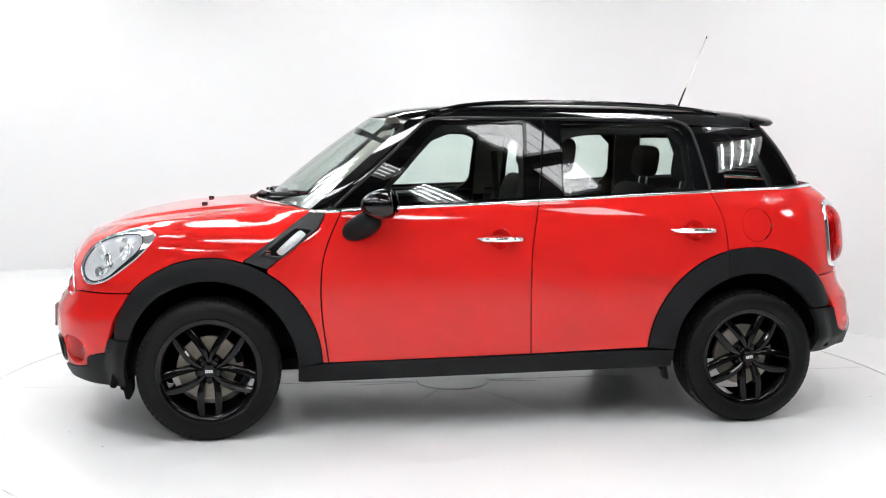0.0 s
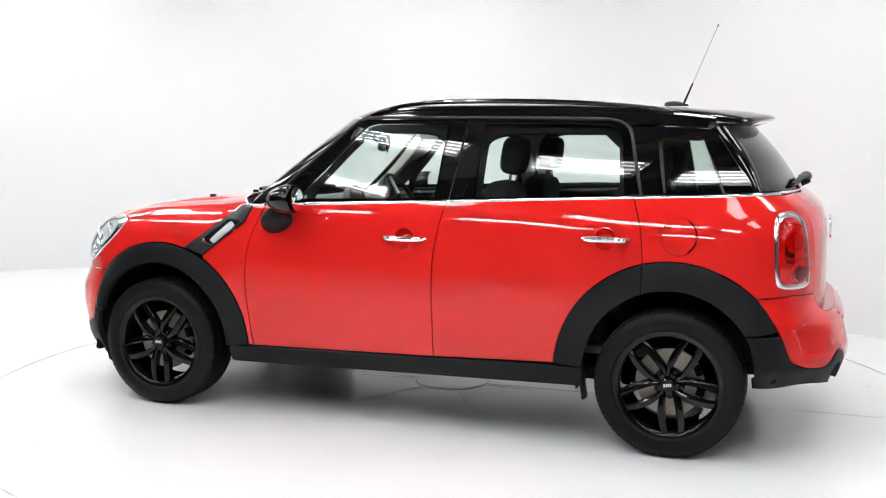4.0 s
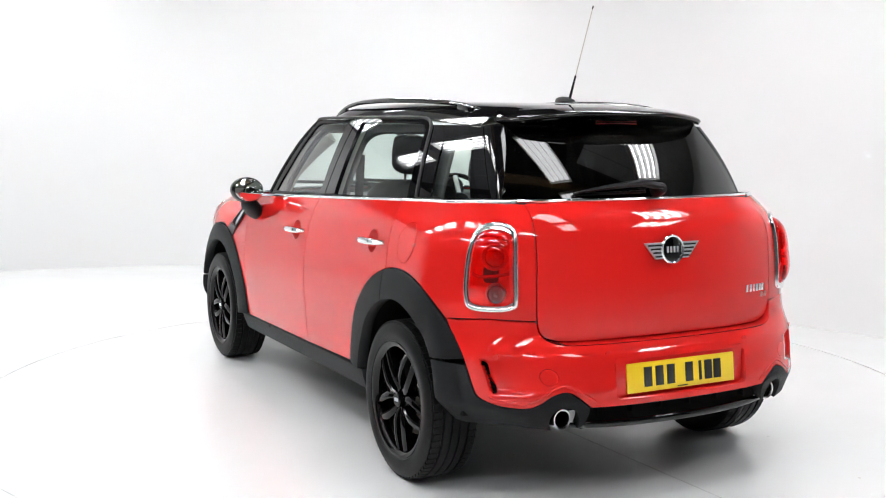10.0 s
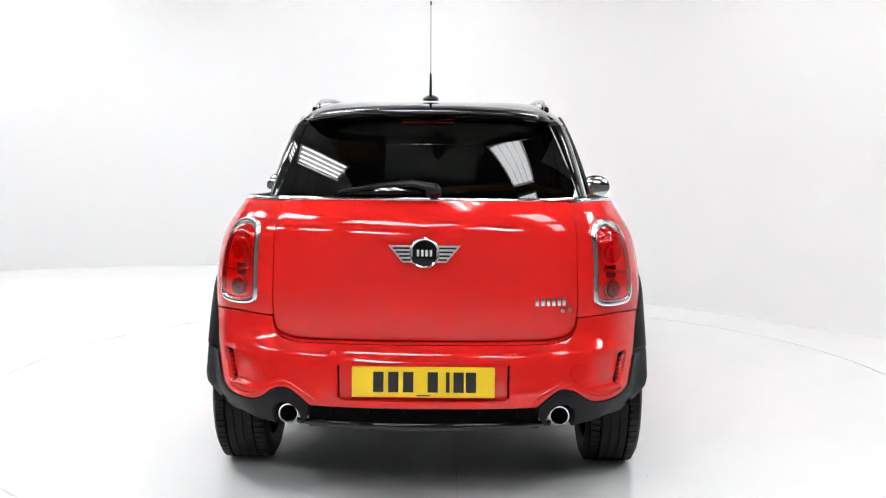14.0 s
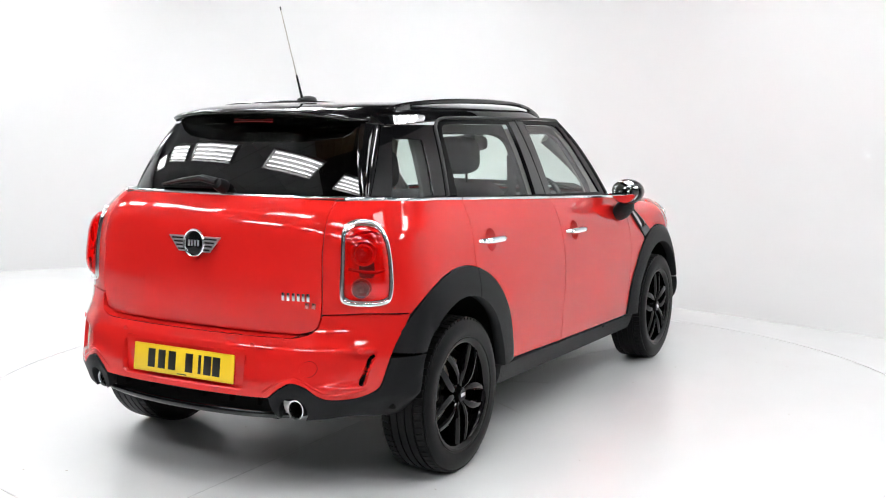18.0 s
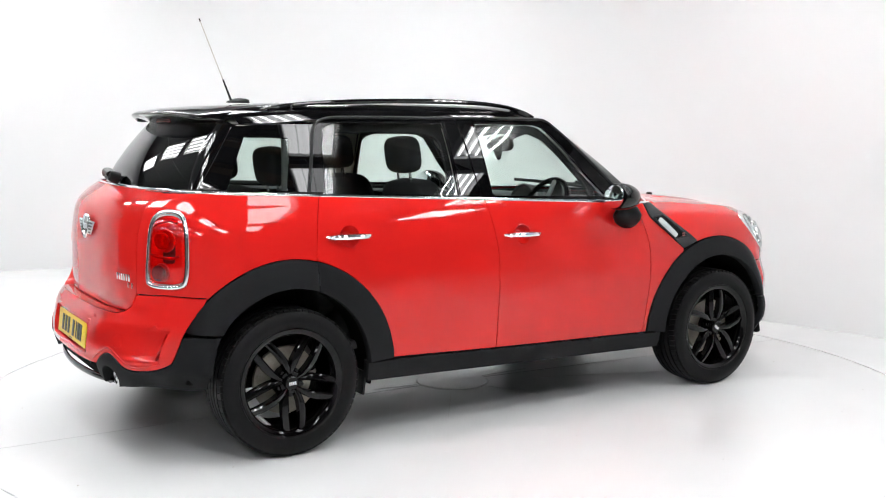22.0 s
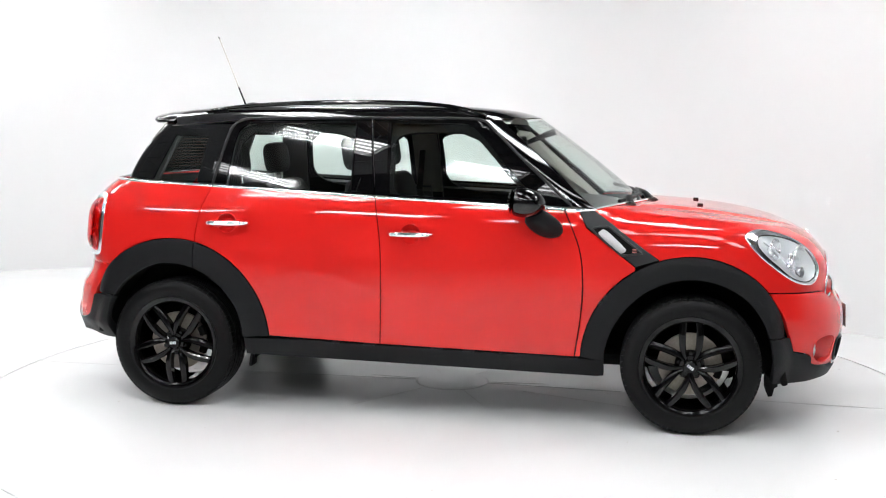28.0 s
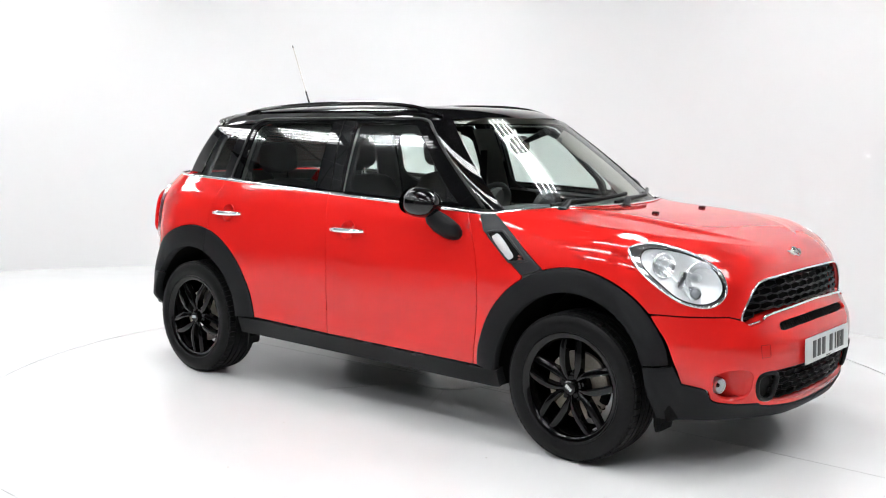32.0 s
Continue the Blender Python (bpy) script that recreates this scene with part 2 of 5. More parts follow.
def tube(points, radius, n=10, cap=True, flat=1.0):
    """A pipe along points; radius may be one number or one for each point."""
    bm = bmesh.new()
    pts = [Vector(p) for p in points]
    rings = []
    up = Vector((0, 0, 1))
    for i, p in enumerate(pts):
        d = (pts[min(i + 1, len(pts) - 1)] - pts[max(i - 1, 0)]).normalized()
        a = d.cross(up)
        a = a.normalized() if a.length > 1e-4 else Vector((1, 0, 0))
        b = a.cross(d).normalized()
        r = radius[i] if isinstance(radius, (list, tuple)) else radius
        rings.append([bm.verts.new(p + a * (r * math.cos(2 * math.pi * k / n)) + b * (r * flat * math.sin(2 * math.pi * k / n))) for k in range(n)])
    for a, b in zip(rings, rings[1:]):
        for k in range(n):
            bm.faces.new((a[k], a[(k + 1) % n], b[(k + 1) % n], b[k]))
    if cap:
        bm.faces.new(rings[0][::-1])
        bm.faces.new(rings[-1])
    bmesh.ops.recalc_face_normals(bm, faces=bm.faces)
    return bm


def spline(points, n=6, closed=False):
    """A smooth line through points of any dimension."""
    P = [np.array(p, float) for p in points]
    m = len(P)
    out = []
    for i in range(m if closed else m - 1):
        p0, p1 = P[(i - 1) % m] if closed or i else P[0], P[i]
        p2 = P[(i + 1) % m]
        p3 = P[(i + 2) % m] if closed or i + 2 < m else p2
        for k in range(n):
            t = k / n
            out.append(.5 * (2 * p1 + (p2 - p0) * t + (2 * p0 - 5 * p1 + 4 * p2 - p3) * t * t + (3 * p1 - p0 - 3 * p2 + p3) * t ** 3))
    if not closed:
        out.append(P[-1])
    return [tuple(map(float, p)) for p in out]


def area2(poly):
    return sum(a[0] * b[1] - b[0] * a[1] for a, b in zip(poly, poly[1:] + poly[:1])) / 2


def inset2(poly, d):
    """Shrink a flat outline by d."""
    s = 1 if area2(poly) > 0 else -1
    out = []
    m = len(poly)
    for i in range(m):
        p, q, r = poly[i - 1], poly[i], poly[(i + 1) % m]
        e1, e2 = Vector((q[0] - p[0], q[1] - p[1])), Vector((r[0] - q[0], r[1] - q[1]))
        n1, n2 = Vector((-e1.y, e1.x)), Vector((-e2.y, e2.x))
        if n1.length > 1e-9:
            n1.normalize()
        if n2.length > 1e-9:
            n2.normalize()
        n = n1 + n2
        n = n / max(n.length_squared / 2, .6) if n.length > 1e-6 else n1
        out.append((q[0] + n.x * d * s, q[1] + n.y * d * s))
    return out


def inside2(p, poly):
    x, y = p
    c = False
    for (x1, y1), (x2, y2) in zip(poly, poly[1:] + poly[:1]):
        if (y1 > y) != (y2 > y) and x < (x2 - x1) * (y - y1) / (y2 - y1) + x1:
            c = not c
    return c


def near2(p, poly):
    P = np.array(poly)
    Q = np.roll(P, -1, 0)
    d = Q - P
    k = np.clip(((p - P) * d).sum(1) / np.maximum((d * d).sum(1), 1e-12), 0, 1)
    return float(np.sqrt((((P + d * k[:, None]) - p) ** 2).sum(1).min()))


def skin(poly, surface, cell=.028, hole=None, holes=(), gap=.0022, flange=.012, out=0.0, mirror=0, mid=None):
    """A panel: a flat outline with holes, filled with triangles and laid on a surface, with turned-in edges.
    mirror: 0 the left one, 1 the right one, 2 both halves in one, joined where the first coordinate is mid. Returns verts, faces, normals."""
    holes = list(holes) + ([hole] if hole else [])
    poly = [tuple(map(float, p)) for i, p in enumerate(poly) if math.dist(p, poly[i - 1]) > 1e-5]
    old = poly
    if gap:
        poly = inset2(poly, gap)
    if mirror == 2:
        mid = mid if mid is not None else max((p[0] for p in old), key=abs) if surface not in (screen, backlight) else 0.0
        poly = [(mid, q[1]) if abs(p[0] - mid) < 1e-6 else q for p, q in zip(old, poly)]
    loops = [poly] + [[tuple(map(float, p)) for p in h] for h in holes]
    pts, edges = [], []
    for lp in loops:
        fine = []
        for p, q in zip(lp, lp[1:] + lp[:1]):
            m = max(1, math.ceil(math.dist(p, q) / (cell * 1.2)))
            fine += [(p[0] + (q[0] - p[0]) * i / m, p[1] + (q[1] - p[1]) * i / m) for i in range(m)]
        k = len(pts)
        edges += [(k + i, k + (i + 1) % len(fine)) for i in range(len(fine))]
        pts += fine
    us, vs = [p[0] for p in poly], [p[1] for p in poly]
    for iu in range(math.ceil(min(us) / cell), math.floor(max(us) / cell) + 1):
        for iv in range(math.ceil(min(vs) / cell), math.floor(max(vs) / cell) + 1):
            p = (iu * cell + (.25 * cell if iv % 2 else -.25 * cell), iv * cell)
            if inside2(p, poly) and not any(inside2(p, h) for h in loops[1:]) and min(near2(p, lp) for lp in loops) > cell * .4:
                pts.append(p)
    cv, _, cf, *_ = mathutils.geometry.delaunay_2d_cdt([Vector(p) for p in pts], edges, [], 0, 1e-6)
    verts, faces = [tuple(v) for v in cv], []
    for f in cf:
        c = (sum(verts[i][0] for i in f) / 3, sum(verts[i][1] for i in f) / 3)
        if inside2(c, poly) and not any(inside2(c, h) for h in loops[1:]):
            faces.append(list(f))
    pos, nor = [], []
    e = .002
    for u, v in verts:
        p = surface(u, v)
        n = (surface(u + e, v) - surface(u - e, v)).cross(surface(u, v + e) - surface(u, v - e))
        n = n.normalized() if n.length > 1e-12 else Vector((1 if p.x > 0 else -1, 0, 0))
        if n.dot(p - Vector((min(max(p.x, -1.2), 1.2), 0, .6))) < 0:
            n = -n
        pos.append(p + n * out)
        nor.append(n)
    # turn the faces outwards
    fs = []
    for f in faces:
        a, b, c = pos[f[0]], pos[f[1]], pos[f[2]]
        g = Vector((0, 0, 0))
        for k in range(1, len(f) - 1):
            g += (pos[f[k]] - a).cross(pos[f[k + 1]] - a)
        fs.append(f if g.dot(nor[f[0]]) > 0 else f[::-1])
    # turned-in edge
    if flange:
        count = {}
        for f in fs:
            for a, b in zip(f, f[1:] + f[:1]):
                count[(a, b)] = count.get((a, b), 0) + 1
        border = [e2 for e2 in count if (e2[1], e2[0]) not in count]
        for a, b in border:
            if mirror == 2 and abs(pos[a].y) < 2e-3 and abs(pos[b].y) < 2e-3:
                continue
            t = (pos[b] - pos[a])
            if t.length < 1e-7:
                continue
            side = t.cross(nor[a]).normalized()
            m = len(pos)
            pos += [pos[a], pos[b], pos[b] - nor[b] * flange, pos[a] - nor[a] * flange]
            nor += [(side + nor[a]).normalized(), (side + nor[b]).normalized(), side, side]
            fs.append([m, m + 3, m + 2, m + 1])
    if mirror:
        mp = [Vector((p.x, -p.y, p.z)) for p in pos]
        mn = [Vector((n.x, -n.y, n.z)) for n in nor]
        mf = [f[::-1] for f in fs]
        if mirror == 1:
            return mp, mf, mn
        # weld the two halves along the middle
        m = len(pos)
        link = {i: (i if abs(pos[i].y) < 1e-4 else m + i) for i in range(m)}
        pos, nor = pos + mp, nor + mn
        for i in range(m):
            if link[i] == i and abs(nor[i].y) < .2:
                nor[i] = Vector((nor[i].x, 0, nor[i].z)).normalized()
        fs = fs + [[link[i] for i in f] for f in mf]
    return pos, fs, nor


def panel(name, poly, surface, mat, parent, label="", **k):
    v, f, n = skin(poly, surface, **k)
    return obj(name, v, f, mat, parent, label, n)


def pair(name, poly, surface, mat, parent, label="", **k):
    return [panel(name, poly, surface, mat, parent, label, mirror=s, **k) for s in (0, 1)]


def grid(name, f, nu, nv, mat, parent, label="", normals=True, flip=False):
    """A sheet f(a, b), a and b from 0 to 1."""
    pos = [f(i / nu, j / nv) for i in range(nu + 1) for j in range(nv + 1)]
    fs = [[i * (nv + 1) + j, (i + 1) * (nv + 1) + j, (i + 1) * (nv + 1) + j + 1, i * (nv + 1) + j + 1] for i in range(nu) for j in range(nv)]
    if flip:
        fs = [q[::-1] for q in fs]
    return obj(name, pos, fs, mat, parent, label)


def arc(cx, cz, r, a0, a1, n=24):
    """Points on a circle, degrees; r may be a pair for its start and end."""
    r0, r1 = r if isinstance(r, tuple) else (r, r)
    return [(cx + (r0 + (r1 - r0) * i / n) * math.cos(radians(a0 + (a1 - a0) * i / n)), cz + (r0 + (r1 - r0) * i / n) * math.sin(radians(a0 + (a1 - a0) * i / n))) for i in range(n + 1)]
# ---- the studio ----
def sheet(name, quads, mat, label, category):
    ob = obj(name, [p for q in quads for p in q], [[4 * i, 4 * i + 1, 4 * i + 2, 4 * i + 3] for i in range(len(quads))], mat, smooth_all=False)
    return tagged(ob, label, category, kind="structure")


CX, CY, CR = 0.0, .05, 2.575   # turntable


def studio_floor():
    bm = bmesh.new()
    ring = [bm.verts.new((CX + (CR + .0097) * math.cos(2 * math.pi * k / 128), CY + (CR + .0097) * math.sin(2 * math.pi * k / 128), 0)) for k in range(128)]
    deep = [bm.verts.new((v.co.x, v.co.y, -.03)) for v in ring]
    far = [bm.verts.new((14 * math.cos(2 * math.pi * k / 128), 14 * math.sin(2 * math.pi * k / 128), 0)) for k in range(128)]
    for k in range(128):
        j = (k + 1) % 128
        bm.faces.new((ring[k], far[k], far[j], ring[j]))
        bm.faces.new((deep[k], ring[k], ring[j], deep[j]))
    bm.faces.new(deep)
    tagged(part("floor", bm, FLOOR, angle=20), "glossy white painted studio floor", "floor", kind="structure")


def turntable():
    top = lathe([(.001, 0), (CR - .004, 0), (CR, -.004), (CR, -.028), (.001, -.028)], 128, "z")
    base = tagged(new("turntable"), "round white motor turntable flush with the floor", "turntable")
    part("disc", top, FLOOR, base)
    part("edge_joint", lathe([(CR + .0005, -.02), (CR + .0005, -.008), (CR + .0092, -.008), (CR + .0092, -.02)], 128, "z"), SEAM, base, "dark joint round the turntable")
    cap = lathe([(.001, .004), (.20, .004), (.205, .0)], 48, "z")
    part("centre_cap", cap, FLOOR, base, "round white cover plate")
    part("cap_joint", lathe([(.2055, -.001), (.2055, .0012), (.2085, .0012), (.2085, -.001)], 64, "z"), FAINT, base, "dark joint round the cover")
    for a, r0, r1, w, m in ((-3, .21, .95, .0030, SEAM), (181, .21, .85, .0030, SEAM), (-3, .95, 2.55, .0022, FAINT), (181, .85, 2.55, .0022, FAINT), (4, .22, .55, .002, SEAM), (174, .22, .48, .002, SEAM), (-63, .22, .55, .003, SCRATCH), (-124, .24, .75, .003, SCRATCH),
                            (60, .22, .7, .003, SCRATCH), (118, .22, .8, .003, SCRATCH), (-20, .45, 1.5, .002, SCRATCH)):
        part("board_joint", box(r1 - r0, w, .001, 0, ((r0 + r1) / 2 * math.cos(radians(a)), (r0 + r1) / 2 * math.sin(radians(a)), .0006), (0, 0, a)), m, base, "thin joint in the floor boards")
    rng = random.Random(7)
    bms = []
    for k in range(45):
        a, r, w = rng.uniform(0, 2 * math.pi), 2.5 * math.sqrt(rng.uniform(.01, 1)), rng.uniform(.002, .005)
        bms.append(box(w * rng.uniform(1, 3), w, .001, 0, (r * math.cos(a), r * math.sin(a), .0008), (0, 0, rng.uniform(0, 180))))
    tagged(part("dust", join(*bms), DUST, base, "specks of grit on the white floor"), kind="stuff")
    return base


def walls():
    H = 3.7
    # plan of the bent white backdrop, open towards the camera
    plan = [(-9, 1.9), (-4.6, 4.40), (-3.1, 5.05), (-.72, 5.12), (9, -4.6)]
    line = [plan[0]]
    for i in range(1, len(plan) - 1):
        a, b, c = Vector(plan[i - 1]), Vector(plan[i]), Vector(plan[i + 1])
        s, e = b + (a - b).normalized() * .7, b + (c - b).normalized() * .7
        line += [tuple(s * (1 - t) ** 2 + b * (2 * t * (1 - t)) + e * t * t) for t in [k / 6 for k in range(7)]]
    line.append(plan[-1])
    bm = bmesh.new()
    rows = [[bm.verts.new((p[0] + o, p[1] + o, z)) for p in line] for o, z in ((0, -.02), (0, H), (.12, H), (.12, -.02))]
    for lo, hi in zip(rows, rows[1:]):
        for k in range(len(line) - 1):
            bm.faces.new((lo[k], lo[k + 1], hi[k + 1], hi[k]))
    bmesh.ops.recalc_face_normals(bm, faces=bm.faces)
    tagged(part("wall_back", bm, WHITE), "plain white studio wall with rounded corners", "wall", kind="structure")
    h2 = 4.3
    for name, a, b in (("wall_camera", (10, -10), (-10, -10)), ("wall_left", (-10, -10), (-10, 9)), ("wall_far", (-10, 9), (10, 9)), ("wall_right", (10, 9), (10, -10))):
        d = (Vector(b) - Vector(a))
        m = (Vector(a) + Vector(b)) / 2
        bm = box(d.length, .2, h2, 0, (m.x, m.y, h2 / 2), (0, 0, math.degrees(math.atan2(d.y, d.x))))
        # the unseen camera wall is made paler to bounce light onto car and floor
        tagged(part(name, bm, BOUNCEWALL if name == "wall_camera" else DARKWALL), ("grey" if name == "wall_camera" else "dark") + " plain wall of the hall, unseen behind the studio", "wall", kind="structure")
    roof_bm = box(20.4, 20.4, .1, 0, (0, -.5, h2 + .05))
    tagged(part("ceiling", roof_bm, DARKROOF), "dark roof lining of the hall", "ceiling", kind="structure")
    # pale ceiling boards with open joints over both sides of the studio; the roof between them is bare
    bms = []
    for x0, y0, nx, ny in ((-9.0, -4.2, 6, 20), (2.1, -2.2, 4, 12)):
        for i in range(nx):
            for j in range(ny):
                bms.append(box(1.185, .585, .02, 0, (x0 + 1.2 * (i + .5), y0 + .6 * (j + .5), h2 - .10)))
    tagged(part("ceiling_tiles", join(*bms), TILE), "pale grey ceiling boards with dark joints", "ceiling", kind="structure")
    # boarded patch of the roof and two timber beams
    bms = [box(.145, 1.5, .03, .004, (-1.75 + .15 * k, -1.75, h2 - .08)) for k in range(6)]
    tagged(part("ceiling_boarding", join(*bms), WOOD), "brown timber boards on the roof", "ceiling", kind="structure")
    bms = [box(4.6, .30, .16, .01, (1.2, y, 4.0), (0, 0, a)) for y, a in ((-3.35, 12), (-4.6, 8))]
    tagged(part("ceiling_beams", join(*bms), WOOD), "brown timber beams under the roof", "ceiling", kind="structure")


# rows of lamps, parallel to the long wall of the studio: place and heading of each
# the lamp at (-2.85, 2.1) is added, not a known one
LAMPS = [(1.22, -2.36, -52), (2.36, -3.72, -48), (-.15, -.95, -48), (-1.5, .6, -48), (-2.85, 2.1, -48),
         (2.86, -1.12, -47), (4.25, -2.5, -47), (1.38, .55, -47),
         # the last three of this row are added to brighten the left and back walls
         (-.55, -3.66, -36), (.88, -4.85, -30), (-2.02, -2.12, -49), (-3.42, -.52, -50), (-4.45, .75, -56), (-5.75, 2.1, -50), (-4.1, 3.3, -45), (-1.2, 3.3, -47),
         # three added beside the camera as fill for the floor and the car
         (-3.9, -3.3, -48), (-2.5, -4.9, -48), (-1.1, -6.4, -48)]


def ceiling_lamp(m, radius, label):
    lamp = tagged(new("ceiling_lamp"), label, "lamp", "ceiling lamps")
    lamp.matrix_basis = m
    part("casing", box(1.34, .58, .03, .01, (0, 0, .05)), CASING, lamp)
    # skirts added to hold the tubes' light off the upper walls
    for k in (-1, 1):
        part("added_cheek", box(1.34, .012, .12, .003, (0, .284 * k, 0)), CASING, lamp)
        part("added_end_plate", box(.012, .556, .12, .003, (.664 * k, 0, 0)), CASING, lamp)
    for k in range(4):
        part("tube", tube([(-.61, -.195 + .13 * k, 0), (.61, -.195 + .13 * k, 0)], radius, 8, flat=min(1, .02 / radius)), TUBE if radius < .03 else PANEL, lamp)
    for k in (-1, 1):
        part("hanger", tube([(.5 * k, 0, .07), (.5 * k, 0, .69)], .008, 6), CASING, lamp)
    return lamp


def ceiling_lamps():
    made = {}
    for i, (x, y, a) in enumerate(LAMPS):
        m, wide = pose(x, y, 3.62, 0, 0, a), i in (0, 1)
        if wide not in made:
            made[wide] = ceiling_lamp(m, .056 if wide else .016, "lit ceiling lamp with four broad diffuser strips" if wide else "lit ceiling lamp of four bare white tubes, known or added as fill")
        else:
            copy_thing(made[wide], m)


studio_floor()
TABLE = turntable()
walls()
ceiling_lamps()
# ---- the car ----
CAR = tagged(new("car"), "red five-door car with black roof, black wheels and chrome handles", "car")
LOW = .33
FX, RX = 1.2975, -1.2975


def U(x, z, nose=NOSE, tail=TAIL):
    """The u of a point of the flank or of a corner, from its x."""
    if x > UF:
        return UF + LF * math.asin(min(1, (x - UF) / (nose(z) - UF)) ** (NF / 2)) / (math.pi / 2)
    if x < UB:
        return UB - LB * math.asin(min(1, (UB - x) / (UB - tail(z))) ** (NB / 2)) / (math.pi / 2)
    return x


MID_F, MID_B = UF + LF, UB - LB
ARCH = {  # radius by angle, from the front end backwards for the front wheel, and so on
    "front_outer": table([(18, .45), (30, .475), (60, .505), (90, .515), (180, .515)]),
    "front_inner": table([(10, .365), (30, .385), (60, .405), (90, .41), (150, .40), (185, .405)]),
    "rear_outer": table([(0, .515), (90, .537), (130, .53), (155, .508), (170, .48)]),
    "rear_inner": table([(0, .382), (40, .40), (90, .413), (150, .39), (180, .36)]),
}


def arch(which, a0, a1, n=30):
    cx = FX if which.startswith("front") else RX
    out = []
    for i in range(n + 1):
        a = a0 + (a1 - a0) * i / n
        r = ARCH[which](a)
        x, z = cx + r * math.cos(radians(a)), LOW + r * math.sin(radians(a))
        out.append((U(x, z), z))
    return out


def flare(u, z):
    """The wheel arch trims: they stand off the skin, most at the wheel's opening."""
    p = shell(u, z)
    cx, which = (FX, "front") if p.x > 0 else (RX, "rear")
    a = math.degrees(math.atan2(p.z - LOW, p.x - cx)) % 360
    a = a if a < 200 else 0
    ro, ri = ARCH[which + "_outer"](a), ARCH[which + "_inner"](a)
    k = min(1, max(0, (ro - math.hypot(p.x - cx, p.z - LOW)) / (ro - ri)))
    p.y += .008 + (1 - (1 - k) ** 2) * max(.012, .884 - p.y - .008)
    return p


def apron(u, z):
    p = bumper(u, z)
    cx = FX if p.x > 0 else RX
    r = math.hypot(p.x - cx, p.z - LOW)
    if p.x > 0:
        p.y += .002 + smooth(.475, .385, r) * max(0, .878 - p.y) * (.25 + .75 * smooth(.24, .42, p.z))
    else:
        # tucked in towards the ground
        p.y += .002 + smooth(.475, .385, r) * max(0, .878 - p.y) * smooth(.30, .46, p.z) - .55 * max(0, .42 - p.z) * smooth(.62, .76, p.y)
        p.x += .3 * max(0, .43 - p.z) * smooth(-1.70, -1.88, p.x)
    return p


def dense(points, step=.04):
    out = []
    for a, b in zip(points, points[1:]):
        m = max(1, int(math.hypot(b[0] - a[0], b[1] - a[1]) / step))
        out += [(a[0] + (b[0] - a[0]) * i / m, a[1] + (b[1] - a[1]) * i / m) for i in range(m)]
    return out + [points[-1]]


GAP_A = spline([(.692, 1.052), (.767, .872), (.788, .712), (.781, .551), (.754, .346)], 5)
GAP_B = spline([(-.246, 1.095), (-.207, .879), (-.199, .666), (-.206, .365)], 5)
GAP_C = spline([(-1.112, 1.134), (-1.152, 1.018), (-1.17, .90), (-1.172, .852)], 5)
GAP_T = spline([(-1.850, 1.150), (-1.905, .965), (-1.920, .733), (-1.938, .670), (-1.988, .646), (-2.05, .642)], 5)
HEADLIGHT = spline([(1.477, .932), (1.530, .960), (1.634, .966), (1.768, .930), (1.850, .869), (1.863, .803), (1.840, .748), (1.773, .711), (1.670, .727), (1.582, .781), (1.507, .856)], 4, True)
TAILLIGHT = spline([(-1.644, .80), (-1.634, .90), (-1.634, 1.01), (-1.655, 1.068), (-1.72, 1.086), (-1.79, 1.074), (-1.826, 1.03), (-1.845, .92), (-1.856, .80), (-1.838, .766), (-1.775, .756), (-1.675, .763)], 4, True)
GRILLE = spline([(1.912, .66), (1.929, .706), (1.984, .780), (2.038, .807)], 4) + [(2.12, .816), (2.21, .821), (MID_F, .823)] + [(MID_F, .688), (2.18, .682), (2.09, .674), (2.025, .664), (1.997, .645), (1.940, .635)]
# openings of the bumpers; those in the middle run past the centre line
OVER = MID_F + .02
VENT = spline([(-1.680, .574), (-1.698, .575), (-1.713, .520), (-1.729, .472), (-1.716, .466), (-1.704, .474), (-1.694, .520)], 3, True)
SLOT = [(2.070, .606), (2.075, .624), (2.095, .635), (2.17, .640), (OVER, .644), (OVER, .612), (2.17, .608), (2.085, .600)]
INTAKE = [(1.946, .405), (1.950, .430), (1.975, .440), (2.095, .446), (OVER, .447), (OVER, .290), (2.136, .293), (2.022, .307), (1.978, .322), (1.948, .365)]
FOG = spline([(1.742, .405), (1.756, .440), (1.80, .458), (1.87, .460), (1.912, .440), (1.918, .395), (1.905, .349), (1.862, .330), (1.80, .336), (1.758, .364)], 3, True)
PLATE_HOLE = [(-2.103, .445), (-2.103, .565), (-2.112, .574), (MID_B - .02, .577), (MID_B - .02, .432), (-2.112, .435)]
TOW = arc(-1.915, .531, .031, 0, 360, 28)[:-1]
PIPE = [(-1.964 + .046 * math.cos(a), .362 + .058 * math.sin(a)) for a in [2 * math.pi * k / 28 for k in range(28)]]
FUEL = [(U(-1.325 + .077 * math.cos(a), .975 + .082 * math.sin(a)), .975 + .082 * math.sin(a)) for a in [2 * math.pi * k / 40 for k in range(40)]]
HANDLE_F, HANDLE_R = (-.054, .918), (-1.004, .952)


def rise(u):
    """Height of the shoulder where flank and bonnet meet."""
    if u < UF:
        return 1.04 - (u - .80) * .09
    return .995 - .085 * ((u - UF) / LF) ** 1.8


BONNET_C = table([(.80, 1.074), (1.13, 1.061), (1.376, 1.043), (1.6, 1.010), (1.75, .976), (1.84, .944), (1.885, .923), (1.9, .91)])


